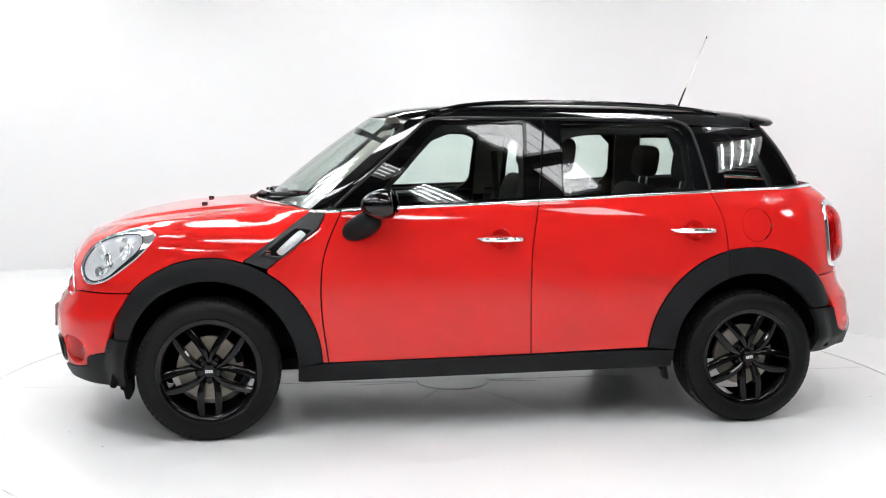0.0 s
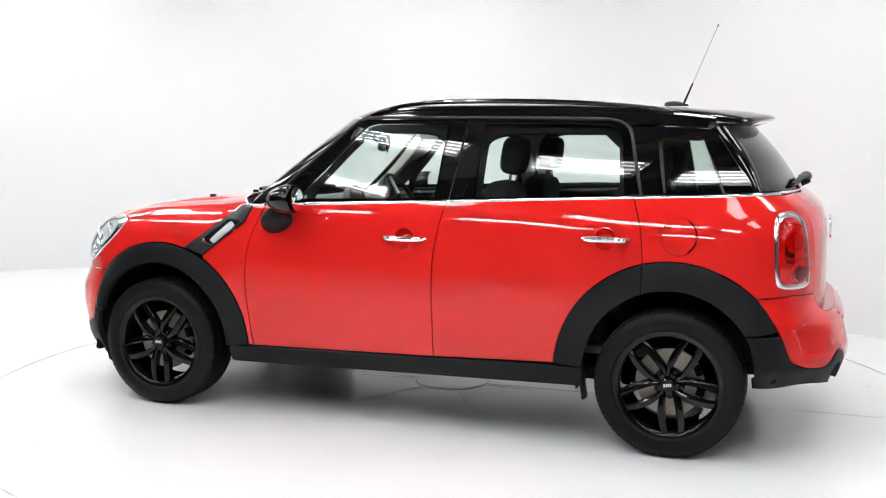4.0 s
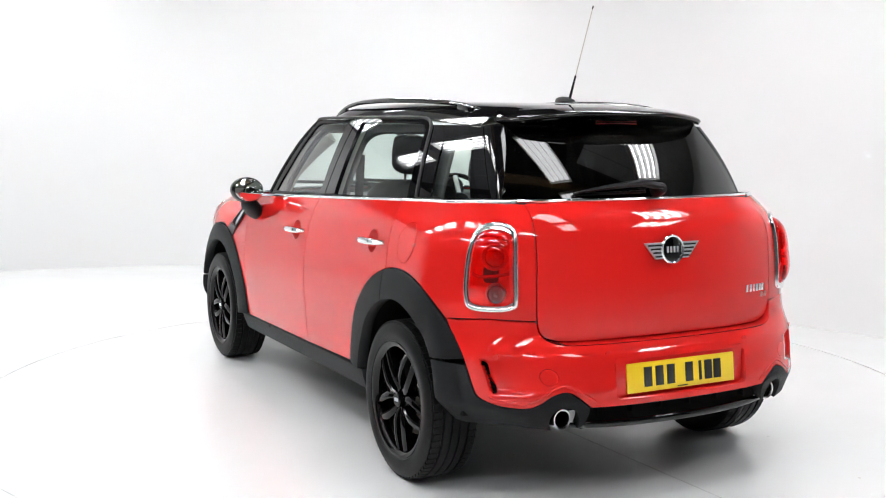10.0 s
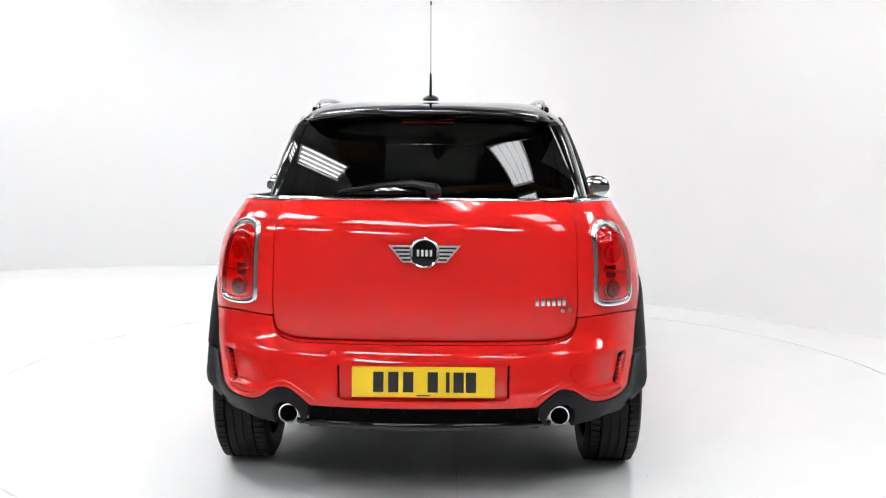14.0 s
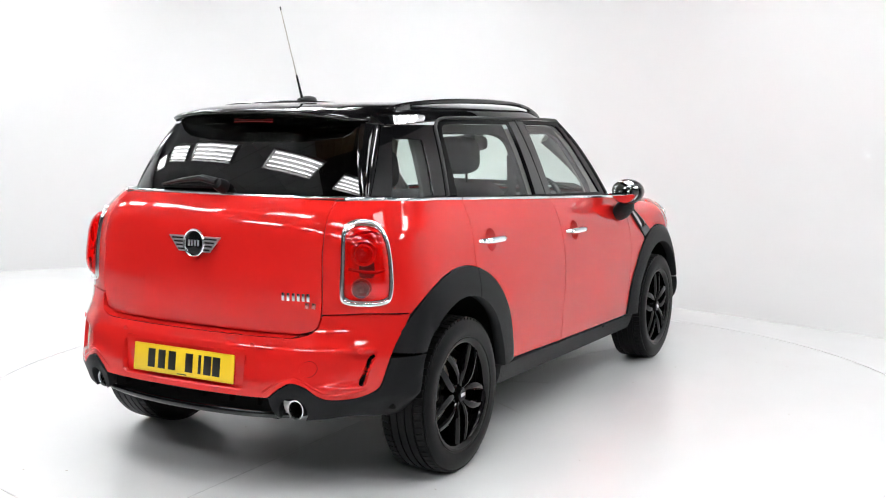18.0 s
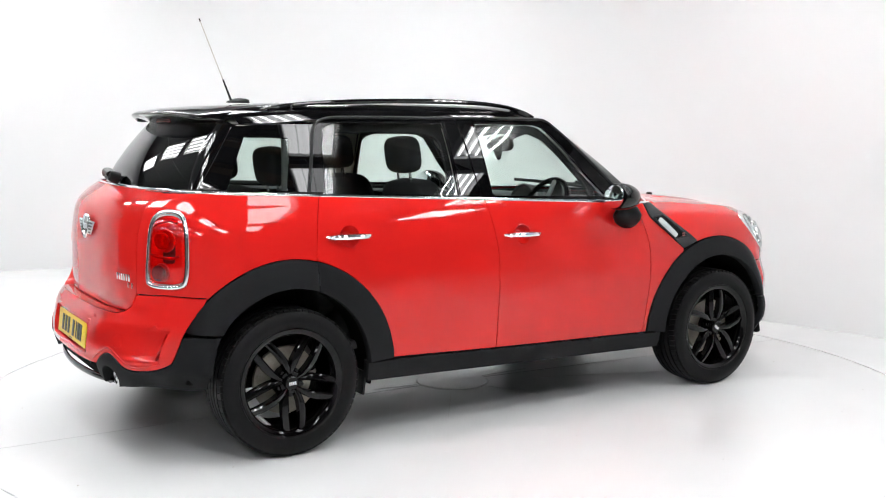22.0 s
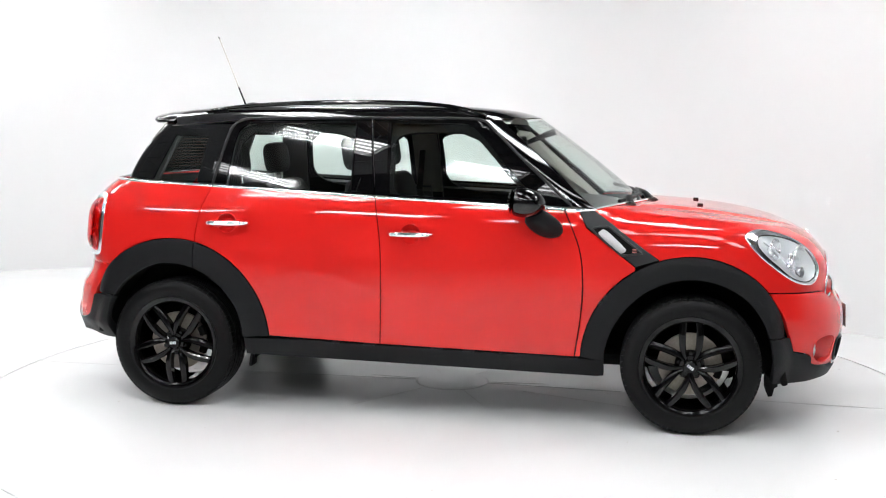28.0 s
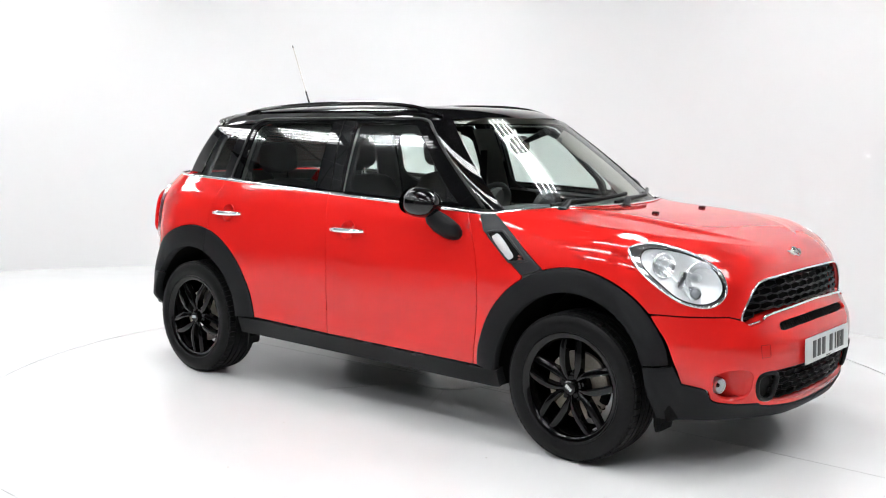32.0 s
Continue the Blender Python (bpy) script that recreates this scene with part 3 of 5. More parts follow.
def bonnet_top(a, b):
    u = .80 + (MID_F - .80) * a
    p = shell(u, rise(u))
    v = 2 * b - 1
    x = p.x + .30 * (1 - v * v) * (1 - a) ** 1.5
    dome = -.010 * smooth(.54, .64, abs(v)) * smooth(1, .78, abs(v)) * smooth(.02, .16, a) * smooth(.92, .55, a)
    return Vector((x, p.y * v, p.z + max(0, BONNET_C(x) - p.z) * (1 - abs(v) ** 4) + dome))


def slant(f, a, b, e=.002):
    n = (f(a + e, b) - f(a - e, b)).cross(f(a, b + e) - f(a, b - e)).normalized()
    return n if n.z > 0 else -n


def shoulder(u):
    """Common normal of flank and bonnet where they meet."""
    a = (u - .80) / (MID_F - .80)
    p = (slant(bonnet_top, min(max(a, .01), .97), .985) + slant(shell, min(u, MID_F - .01), rise(u) - .004)).normalized()
    return Vector((p.x, p.y, abs(p.z)))


def body_shell():
    side = [(u, rise(u)) for u in np.linspace(MID_F, .82, 40)]
    # bonnet with its flanks
    flank = [(.82, 1.045)] + dense([(.835, 1.04), (1.138, .826)]) + arch("front_outer", 108, 46, 18) + dense([(1.538, .683), (1.651, .679), (1.854, .673), (1.912, .662)])
    side = [(u, z + .0022) for u, z in side]
    upper = flank[:-1] + GRILLE[:16] + side
    v, f, n = skin(upper, shell, cell=.02, hole=HEADLIGHT, mirror=2)
    bend = [(u, rise(u), shoulder(u)) for u in np.linspace(.82, MID_F, 400)]
    heads = [shell(u, z) for u, z, _ in bend]
    for i, p in enumerate(v):
        if p.z < .85 or n[i].z < -.2:
            continue
        k = min(range(400), key=lambda j: (heads[j].x - p.x) ** 2 + (heads[j].y - abs(p.y)) ** 2)
        w = smooth(.055, .004, bend[k][1] - p.z)
        m = bend[k][2]
        n[i] = (n[i] * (1 - w) + Vector((m.x, m.y if p.y >= 0 else -m.y, m.z)) * w).normalized()
    bonnet = obj("bonnet", v, f, RED, CAR, "red clamshell bonnet", n)
    nu, nv = 60, 64
    pos, nor = [], []
    for i in range(nu + 1):
        a = math.sin(math.pi / 2 * (i / nu) ** .8) ** .9
        m = shoulder(.80 + (MID_F - .80) * a)
        for j in range(nv + 1):
            b = .5 + .5 * math.sin(math.pi / 2 * (2 * j / nv - 1)) 
            t = slant(bonnet_top, min(max(a, .01), .98), min(max(b, .004), .996))
            w = max(smooth(.80, 1, abs(2 * b - 1)), smooth(.93, 1, a))
            pos.append(bonnet_top(a, b))
            nor.append((t * (1 - w) + Vector((m.x, m.y * (2 * b - 1), m.z)) * w).normalized())
    fs = [[i * (nv + 1) + j, (i + 1) * (nv + 1) + j, (i + 1) * (nv + 1) + j + 1, i * (nv + 1) + j + 1] for i in range(nu) for j in range(nv)]
    obj("bonnet_top", pos, fs, RED, bonnet, normals=nor)
    # strip of nose under the grille is part of the bumper; wings behind the front wheels
    wing = [(.765, 1.045), (.80, .97), (.975, .835), (1.033, .79)] + arch("front_outer", 121, 178, 16) + GAP_A[::-1]
    pair("front_wing", wing, shell, RED, CAR, gap=.003)
    waist_f = [(x, waist(x)) for x in np.linspace(-.246, .692, 12)]
    pair("front_door", GAP_A + GAP_B[::-1] + waist_f[1:-1], shell, RED, CAR, "red front door", gap=.003, hole=arc(*HANDLE_F, .049, 0, 360, 28)[:-1])
    waist_r = [(x, waist(x)) for x in np.linspace(-1.112, -.246, 12)]
    pair("rear_door", GAP_B + [(-.783, .383)] + arch("rear_outer", 6, 76, 20) + GAP_C[::-1] + waist_r[1:-1], shell, RED, CAR, "red rear door", gap=.003, hole=arc(*HANDLE_R, .049, 0, 360, 28)[:-1])
    waist_q = [(x, waist(x) if x > -1.5 else 1.152) for x in np.linspace(-1.835, -1.112, 12)]
    quarter = GAP_C[:-1] + arch("rear_outer", 76.5, 133, 20) + dense([(-1.571, .724), (-1.75, .732), (-1.920, .724)]) + [p for p in GAP_T[::-1] if p[1] > .735] + waist_q[1:-1]
    panel("rear_quarter", quarter, shell, RED, CAR, "red rear wing", holes=[TAILLIGHT, FUEL])
    panel("rear_quarter", quarter, shell, RED, CAR, "red rear wing", hole=TAILLIGHT, mirror=1)
    panel("fuel_flap", FUEL, shell, RED, CAR, "round red fuel flap", gap=.0024, cell=.03)
    q = shell(U(-1.400, .972), .972)
    part("flap_notch", facing(q + Vector((0, .0015, 0)), (0, 1, .1), lathe([(.001, .001), (.008, .0008), (.010, -.002)], 16, "z")), DEEPRED, CAR, "small finger notch of the fuel flap")
    panel("flap_well", FUEL, shell, DARK, CAR, gap=-.01, flange=0, out=-.012, cell=.04)
    gate = GAP_T + dense([(-2.06, .641), (MID_B, .640)]) + dense([(MID_B, 1.158), (-1.98, 1.156), (-1.86, 1.153)])
    v, f, n = skin(gate, shell, cell=.04, mirror=2)
    tailgate = obj("tailgate", v, f, RED, CAR, "red tailgate", n)
    v, f, n = skin(gate, shell, cell=.06, mirror=2, gap=0, out=-.014, flange=0)
    obj("gate_lining", v, f, TRIM, tailgate, "dark tailgate lining", n)
    # side scuttles
    pair("side_scuttle", [(.835, 1.045), (1.138, .826), (1.033, .79), (.975, .835), (.80, .97), (.765, 1.043)], shell, SCUTTLE, CAR, "dark grey trim with an indicator slot", out=.006)
    # bumpers
    edge = spline([(-1.617, .560), (-1.638, .479), (-1.662, .445), (-1.734, .421), (-1.832, .415), (-1.882, .431), (-1.922, .461), (-1.968, .474), (-2.006, .447), (-2.036, .412)], 4)
    rear = [(-1.560, .722), (-1.580, .678), (-1.600, .635)] + edge + dense([(-2.10, .410), (MID_B, .408)]) + [(MID_B, .634)] + [(p[0] + .002, p[1] - .006) for p in reversed(dense([(-2.05, .642), (MID_B, .640)]))] + \
        [(p[0] + .004, p[1] - .006) for p in GAP_T[::-1] if p[1] < .70] + dense([(-1.917, .722), (-1.75, .7305), (-1.60, .722)])
    v, f, n = skin(rear, bumper, cell=.018, mirror=2, holes=[VENT, PLATE_HOLE, TOW], flange=.03)
    rb = obj("rear_bumper", v, f, RED, CAR, "red rear bumper", n)
    low = edge + dense([(-2.036, .390), (-2.030, .362), (-2.018, .340), (-1.992, .324), (-1.955, .321), (-1.90, .333), (-1.80, .344), (-1.72, .342), (-1.66, .337), (-1.60, .331), (-1.535, .328), (-1.500, .330)]) + \
        [(U(-1.654, .34, tail=TAIL_B), .34), (U(-1.655, .40, tail=TAIL_B), .40), (U(-1.650, .46, tail=TAIL_B), .46), (U(-1.635, .52, tail=TAIL_B), .52), (U(-1.616, .563, tail=TAIL_B), .563)]
    pair("rear_apron", low, apron, PLASTIC, rb, "black plastic rear apron", cell=.025, out=.006, flange=.05, holes=[PIPE])
    rim = [(p[0], p[1]) for p in dense([(-1.60, .72), (-1.75, .729), (-1.918, .722)])] + [p for p in GAP_T if p[1] < .72] + dense([(-2.05, .642), (MID_B, .640)])

    def ledge(a, b):
        i = b * (len(rim) - 1)
        k = min(int(i), len(rim) - 2)
        u, z = rim[k][0] + (rim[k + 1][0] - rim[k][0]) * (i - k), rim[k][1] + (rim[k + 1][1] - rim[k][1]) * (i - k)
        p, q = bumper(u, z - .006), shell(u, z - .0025)
        return p * (1 - a) + (q + Vector((.03, -.01 if u > -1.9 else 0, -.0005))) * a
    bm = bmesh.new()
    m = len(rim)
    vs = [[bm.verts.new(ledge(a / 3, b / (m * 2))) for b in range(m * 2 + 1)] for a in range(4)]
    for a in range(3):
        for b in range(m * 2):
            bm.faces.new((vs[a][b], vs[a][b + 1], vs[a + 1][b + 1], vs[a + 1][b]))
    part("bumper_ledge", mirrored(bm), RED, rb)
    fbot = spline([(1.627, .402), (1.725, .376), (1.752, .330), (1.851, .311), (1.958, .304), (1.989, .290), (2.153, .268)], 4) + [(MID_F, .262)]
    fedge = dense([(1.536, .677), (1.570, .588), (1.593, .496), (1.627, .402)])
    ftop = dense([(MID_F, .686), (2.18, .680), (2.09, .672), (2.025, .662), (1.997, .643), (1.940, .633), (1.914, .655), (1.854, .672), (1.651, .6775), (1.56, .6805)])
    front = fedge[:-1] + fbot + ftop
    v, f, n = skin(front, bumper, cell=.03, mirror=2, holes=[SLOT, INTAKE, FOG], flange=.03)
    fb = obj("front_bumper", v, f, RED, CAR, "red front bumper", n)
    lowf = fbot + dense([(MID_F, .225), (2.12, .228), (1.99, .238), (1.866, .243), (1.749, .240), (1.63, .242), (U(1.674, .25, nose=NOSE_B), .25)]) + [(U(1.672, .33, nose=NOSE_B), .33), (U(1.664, .40, nose=NOSE_B), .40), (U(1.649, .474, nose=NOSE_B), .474), (1.597, .474)]
    v, f, n = skin(lowf, apron, cell=.03, mirror=2, out=.005, flange=.04)
    obj("front_apron", v, f, PLASTIC, fb, "black plastic front apron", n)

    def shelf(a, b):
        u = 1.94 + (MID_F - 1.94) * b
        z = np.interp(u, [1.94, 1.997, 2.025, 2.09, 2.18, MID_F], [.633, .643, .662, .672, .680, .686])
        return bumper(u, z - .001) - Vector((.06 * a, 0, 0))
    bm = bmesh.new()
    vs = [[bm.verts.new(shelf(a, b / 16)) for b in range(17)] for a in (0, 1)]
    for b in range(16):
        bm.faces.new((vs[0][b], vs[0][b + 1], vs[1][b + 1], vs[1][b]))
    part("bumper_ledge", mirrored(bm), RED, fb)
    # wheel arches and sills
    fo, fi = arch("front_outer", 178, 18.8, 40), arch("front_inner", 23.2, 178.5, 40)
    pair("front_wheel_arch", fo + fi, flare, PLASTIC, CAR, "black plastic wheel arch trim", out=.0, flange=.05, cell=.025)
    for a, b, c, d in ((6, 76.4, 72.2, 7), (76.7, 151, 143, 72.5)):
        pair("rear_wheel_arch", arch("rear_outer", a, b, 24) + arch("rear_inner", c, d, 24), flare, PLASTIC, CAR, "black plastic wheel arch trim", out=.0, flange=.05, cell=.025, gap=.0015)
    sill = dense([(.894, .341), (-.917, .375)]) + dense([(-.912, .284), (.86, .253), (.896, .258)])
    pair("sill", sill, shell, PLASTIC, CAR, "black plastic sill", out=.008, flange=.05)
    return bonnet, tailgate, rb, fb


def cabin_shell():
    g1 = spline([(.575, 1.080), (.511, 1.138), (.42, 1.228), (.325, 1.336), (.245, 1.42), (.215, 1.444), (.165, 1.455)], 3) + [(-.20, 1.458), (-.19, 1.3), (-.178, 1.106)]
    g2 = [(-.375, 1.112), (-.38, 1.3), (-.385, 1.456), (-.8, 1.456)] + spline([(-.95, 1.454), (-1.012, 1.432), (-1.035, 1.37)], 5) + [(-1.062, 1.137)]
    g3 = spline([(-1.25, 1.152), (-1.228, 1.17), (-1.195, 1.36), (-1.212, 1.385), (-1.37, 1.388), (-1.397, 1.374), (-1.487, 1.18), (-1.475, 1.156)], 3, True)
    f1 = dense([(.722, 1.058), (.262, 1.474)]) + dense([(-.302, 1.476), (-.246, 1.10)])
    f2 = dense([(-.25, 1.10), (-.306, 1.476), (-.97, 1.472)]) + spline([(-.985, 1.471), (-1.045, 1.447), (-1.070, 1.40)], 4) + dense([(-1.074, 1.38), (-1.130, 1.142)])
    f3 = dense([(-1.134, 1.142), (-1.078, 1.40)]) + [(-1.052, 1.448)] + dense([(-1.43, 1.446), (-1.62, 1.163)])
    for s in (0, 1):
        panel("front_window_frame", f1, cabin, FRAME, CAR, hole=g1, mirror=s, out=.004)
        panel("rear_window_frame", f2, cabin, FRAME, CAR, hole=g2, mirror=s, out=.004)
        panel("quarter_frame", f3, cabin, BLACK, CAR, hole=g3, mirror=s, out=.002)
        for name, g, m in (("front_side_window", g1, GLASS), ("rear_side_window", g2, GLASS), ("quarter_window", g3, GLASS_Q)):
            w = panel(name, g, cabin, m, CAR, mirror=s, gap=-.004, flange=0, out=-.002)
            w.visible_shadow = False
        panel("windscreen_pillar", dense([(.832, 1.05), (.69, 1.175), (.535, 1.31), (.385, 1.44), (.345, 1.476)]) + dense([(.266, 1.476), (.727, 1.058)]), cabin, BLACK, CAR, mirror=s, out=.003, cell=.011)
    # dark frames round the windows inside the doors, with rounded corners
    for s in (0, 1):
        for g, top in ((g1, 1.430), (g2, 1.430)):
            ring = [(x, z - .07 if z < waist(x) + .08 else min(z, top)) for x, z in inset2(g, .016)]
            for _ in range(3):
                ring = [q for i, b in enumerate(ring) for a in (ring[i - 1],) for q in ((a[0] * .75 + b[0] * .25, a[1] * .75 + b[1] * .25), (a[0] * .25 + b[0] * .75, a[1] * .25 + b[1] * .75))]
            ring = [q for i, q in enumerate(ring) if math.dist(q, ring[i - 1]) > .004]
            panel("inner_window_frame", [(x, z - .12 if z < waist(x) + .08 else z) for x, z in inset2(g, -.012)], cabin, LINING, CAR, "dark lining round the window", hole=ring, mirror=s, out=-.034, gap=0, flange=.02)
    v, f, n = skin([(0, 1.055), (.4, 1.053), (.70, 1.045), (.68, 1.13), (.605, 1.31), (.53, 1.44), (.505, 1.475), (.3, 1.484), (0, 1.487)], screen, mirror=2, flange=0)
    w = obj("windscreen", v, f, GLASS, CAR, "clear windscreen", n)
    w.visible_shadow = False
    v, f, n = skin([(0, 1.162), (.60, 1.162), (.55, 1.30), (.49, 1.462), (0, 1.474)], backlight, mirror=2, flange=0)
    w = obj("rear_window", v, f, GLASS_R, CAR, "dark tinted rear window", n)
    w.visible_shadow = False

    def top(a, b):
        v = 2 * b - 1
        yy = .58 * v
        xf, xr = .505 - .70 * yy * yy, -1.54 + .42 * yy * yy
        x = xr + (xf - xr) * a
        xn = -1.54 + 2.045 * a
        return Vector((x, ROOF_W(xn) * v, ROOF_E(xn) + (ROOF_C(xn) - ROOF_E(xn)) * (1 - abs(v) ** 8)))
    grid("roof", top, 40, 40, BLACK, CAR, "gloss black roof", flip=True)
    for s in (0, 1):
        def corner(a, b):
            z = 1.163 + (1.447 - 1.163) * a
            p, r = cabin(-1.62 + .19 * a, z), backlight(.60 - .11 * a, z)
            c = Vector((r.x + .005, p.y - .005, z))
            q = p * (1 - b) ** 2 + c * (2 * b * (1 - b)) + r * b * b
            return Vector((q.x, q.y * (1 - 2 * s), q.z))
        grid("rear_pillar", corner, 12, 8, BLACK, CAR, flip=bool(s))


def along(poly, surface, radius, mat, name, parent, label="", s=0, out=0.0, closed=True, n=8, flat=1.0):
    """A bead along a line on a surface."""
    pts = []
    for u, v in poly:
        p = surface(u, v)
        e = .003
        m = (surface(u + e, v) - surface(u - e, v)).cross(surface(u, v + e) - surface(u, v - e))
        m = m.normalized() if m.length > 1e-12 else Vector((1 if p.x > 0 else -1, 0, 0))
        if m.dot(p - Vector((min(max(p.x, -1.2), 1.2), 0, .6))) < 0:
            m = -m
        pts.append((p + m * out, m))
    bm = bmesh.new()
    rings = []
    k = len(pts)
    for i, (p, m) in enumerate(pts):
        a, b = pts[(i - 1) % k if closed else max(i - 1, 0)][0], pts[(i + 1) % k if closed else min(i + 1, k - 1)][0]
        d = (b - a).normalized()
        side = d.cross(m).normalized()
        ring = []
        for j in range(n):
            t = 2 * math.pi * j / n
            q = p + side * (radius * math.cos(t)) + m * (radius * flat * math.sin(t))
            ring.append(bm.verts.new((q.x, -q.y if s == 1 else q.y, q.z)))
        rings.append(ring)
    for i in range(k if closed else k - 1):
        a, b = rings[i], rings[(i + 1) % k]
        for j in range(n):
            bm.faces.new((a[j], a[(j + 1) % n], b[(j + 1) % n], b[j]))
    if not closed:
        bm.faces.new(rings[0])
        bm.faces.new(rings[-1])
    bmesh.ops.recalc_face_normals(bm, faces=bm.faces)
    if s == 2:
        bm = mirrored(bm)
    return part(name, bm, mat, parent, label, 60)


def round_sheet(name, outline, surface, rise_by, mat, parent, label="", s=0, out=0.0, rings=6, power=2):
    """A domed sheet over a closed outline: raised by rise_by in the middle."""
    c = (sum(p[0] for p in outline) / len(outline), sum(p[1] for p in outline) / len(outline))
    verts, faces = [], []
    m = len(outline)
    for r in range(rings + 1):
        k = 1 - r / rings
        for p in outline:
            u, v = c[0] + (p[0] - c[0]) * k, c[1] + (p[1] - c[1]) * k
            q = surface(u, v)
            e = .003
            n = (surface(u + e, v) - surface(u - e, v)).cross(surface(u, v + e) - surface(u, v - e)).normalized()
            if n.dot(q - Vector((min(max(q.x, -1.2), 1.2), 0, .6))) < 0:
                n = -n
            q = q + n * (out + rise_by * (1 - k ** power))
            verts.append((q.x, -q.y if s else q.y, q.z))
    for r in range(rings):
        for i in range(m):
            j = (i + 1) % m
            faces.append([r * m + i, r * m + j, (r + 1) * m + j, (r + 1) * m + i])
    bm = bmesh.new()
    vs = [bm.verts.new(v) for v in verts]
    for f in faces:
        bm.faces.new([vs[i] for i in f])
    bmesh.ops.remove_doubles(bm, verts=bm.verts, dist=1e-5)
    bmesh.ops.recalc_face_normals(bm, faces=bm.faces)
    # outwards
    far = max(bm.faces, key=lambda f: f.calc_area())
    w = Vector((min(max(far.calc_center_median().x, -1.2), 1.2), 0, .6))
    if far.normal.dot(far.calc_center_median() - w) < 0:
        bmesh.ops.reverse_faces(bm, faces=bm.faces)
    return part(name, bm, mat, parent, label, 60)


def facing(p, d, bm, roll=0):
    """Put a mesh that points along +z at p, pointing along d."""
    q = Vector(d).to_track_quat("Z", "Y").to_matrix().to_4x4()
    bmesh.ops.transform(bm, matrix=Matrix.Translation(p) @ q @ pose(0, 0, 0, 0, 0, roll), verts=bm.verts)
    return bm


def sided(bm, s):
    return flipped(bm) if s else bm


def shrink(poly, k, shift=(0, 0)):
    c = (sum(p[0] for p in poly) / len(poly), sum(p[1] for p in poly) / len(poly))
    return [(c[0] + (p[0] - c[0]) * k + shift[0], c[1] + (p[1] - c[1]) * k + shift[1]) for p in poly]


HEAD_IN = spline([(1.527, .914), (1.582, .943), (1.710, .933), (1.812, .890), (1.845, .814), (1.818, .752), (1.743, .726), (1.650, .750), (1.576, .814), (1.531, .868)], 4, True)


def headlights():
    for s in (0, 1):
        lamp = new("headlight")
        lamp.parent = CAR
        tagged(lamp, "clear headlight in a chrome surround")
        panel("surround", HEADLIGHT, shell, CHROME, lamp, "wide chrome surround", hole=HEAD_IN, mirror=s, out=.004, gap=.003, flange=.03, cell=.03)
        along(inset2(HEADLIGHT[::-1], .004), shell, .005, CHROME, "outer_rim", lamp, s=s, out=.003)
        along(HEAD_IN, shell, .003, SATIN, "inner_rim", lamp, "black seal", s=s, out=.002)
        lens = round_sheet("lens", HEAD_IN, shell, .016, LENS, lamp, "clear bulging lens", s=s, out=.003)
        lens.visible_shadow = False
        round_sheet("housing", [(p[0], p[1]) for p in HEAD_IN], shell, -.055, REFLECTOR, lamp, "bright reflector housing", s=s, out=-.004)
        aim = Vector((.86, .50, .03)).normalized()
        for name, u, z, r, deep in (("main_reflector", 1.765, .830, .064, .045), ("dip_reflector", 1.628, .880, .047, .035)):
            p = shell(u, z) - aim * .016
            bm = lathe([(r * .25, -deep), (r * .6, -deep * .72), (r * .88, -deep * .25), (r, 0), (r + .004, .003), (r + .007, -.004)], 36, "z")
            part(name, sided(facing(p, aim, bm), s), BOWL, lamp, "polished reflector bowl")
            bm = lathe([(.001, .016), (r * .16, .012), (r * .24, 0), (r * .24, -deep * .9)], 16, "z")
            part("bulb", sided(facing(p - aim * .014, aim, bm), s), SILVER, lamp)
        p = shell(1.722, .772) - aim * .006
        bm = lathe([(.020, .004), (.026, .006), (.028, .0), (.028, -.04)], 28, "z")
        part("projector_rim", sided(facing(p, aim, bm), s), CHROME, lamp, "chrome projector rim")
        bm = lathe([(.001, .016), (.010, .014), (.018, .008), (.023, -.002)], 24, "z")
        part("projector", sided(facing(p, aim, bm), s), PROJECTOR, lamp, "round projector lens")
        part("projector_hood", sided(facing(shell(1.680, .822) - aim * .012, aim, box(.028, .075, .03, .010, (0, 0, 0), (0, 0, 24))), s), CHROME, lamp)
        along(spline([(1.585, .925), (1.640, .850), (1.690, .770), (1.700, .742)], 5), shell, .005, REFLECTOR, "divider", lamp, s=s, out=-.016, closed=False)


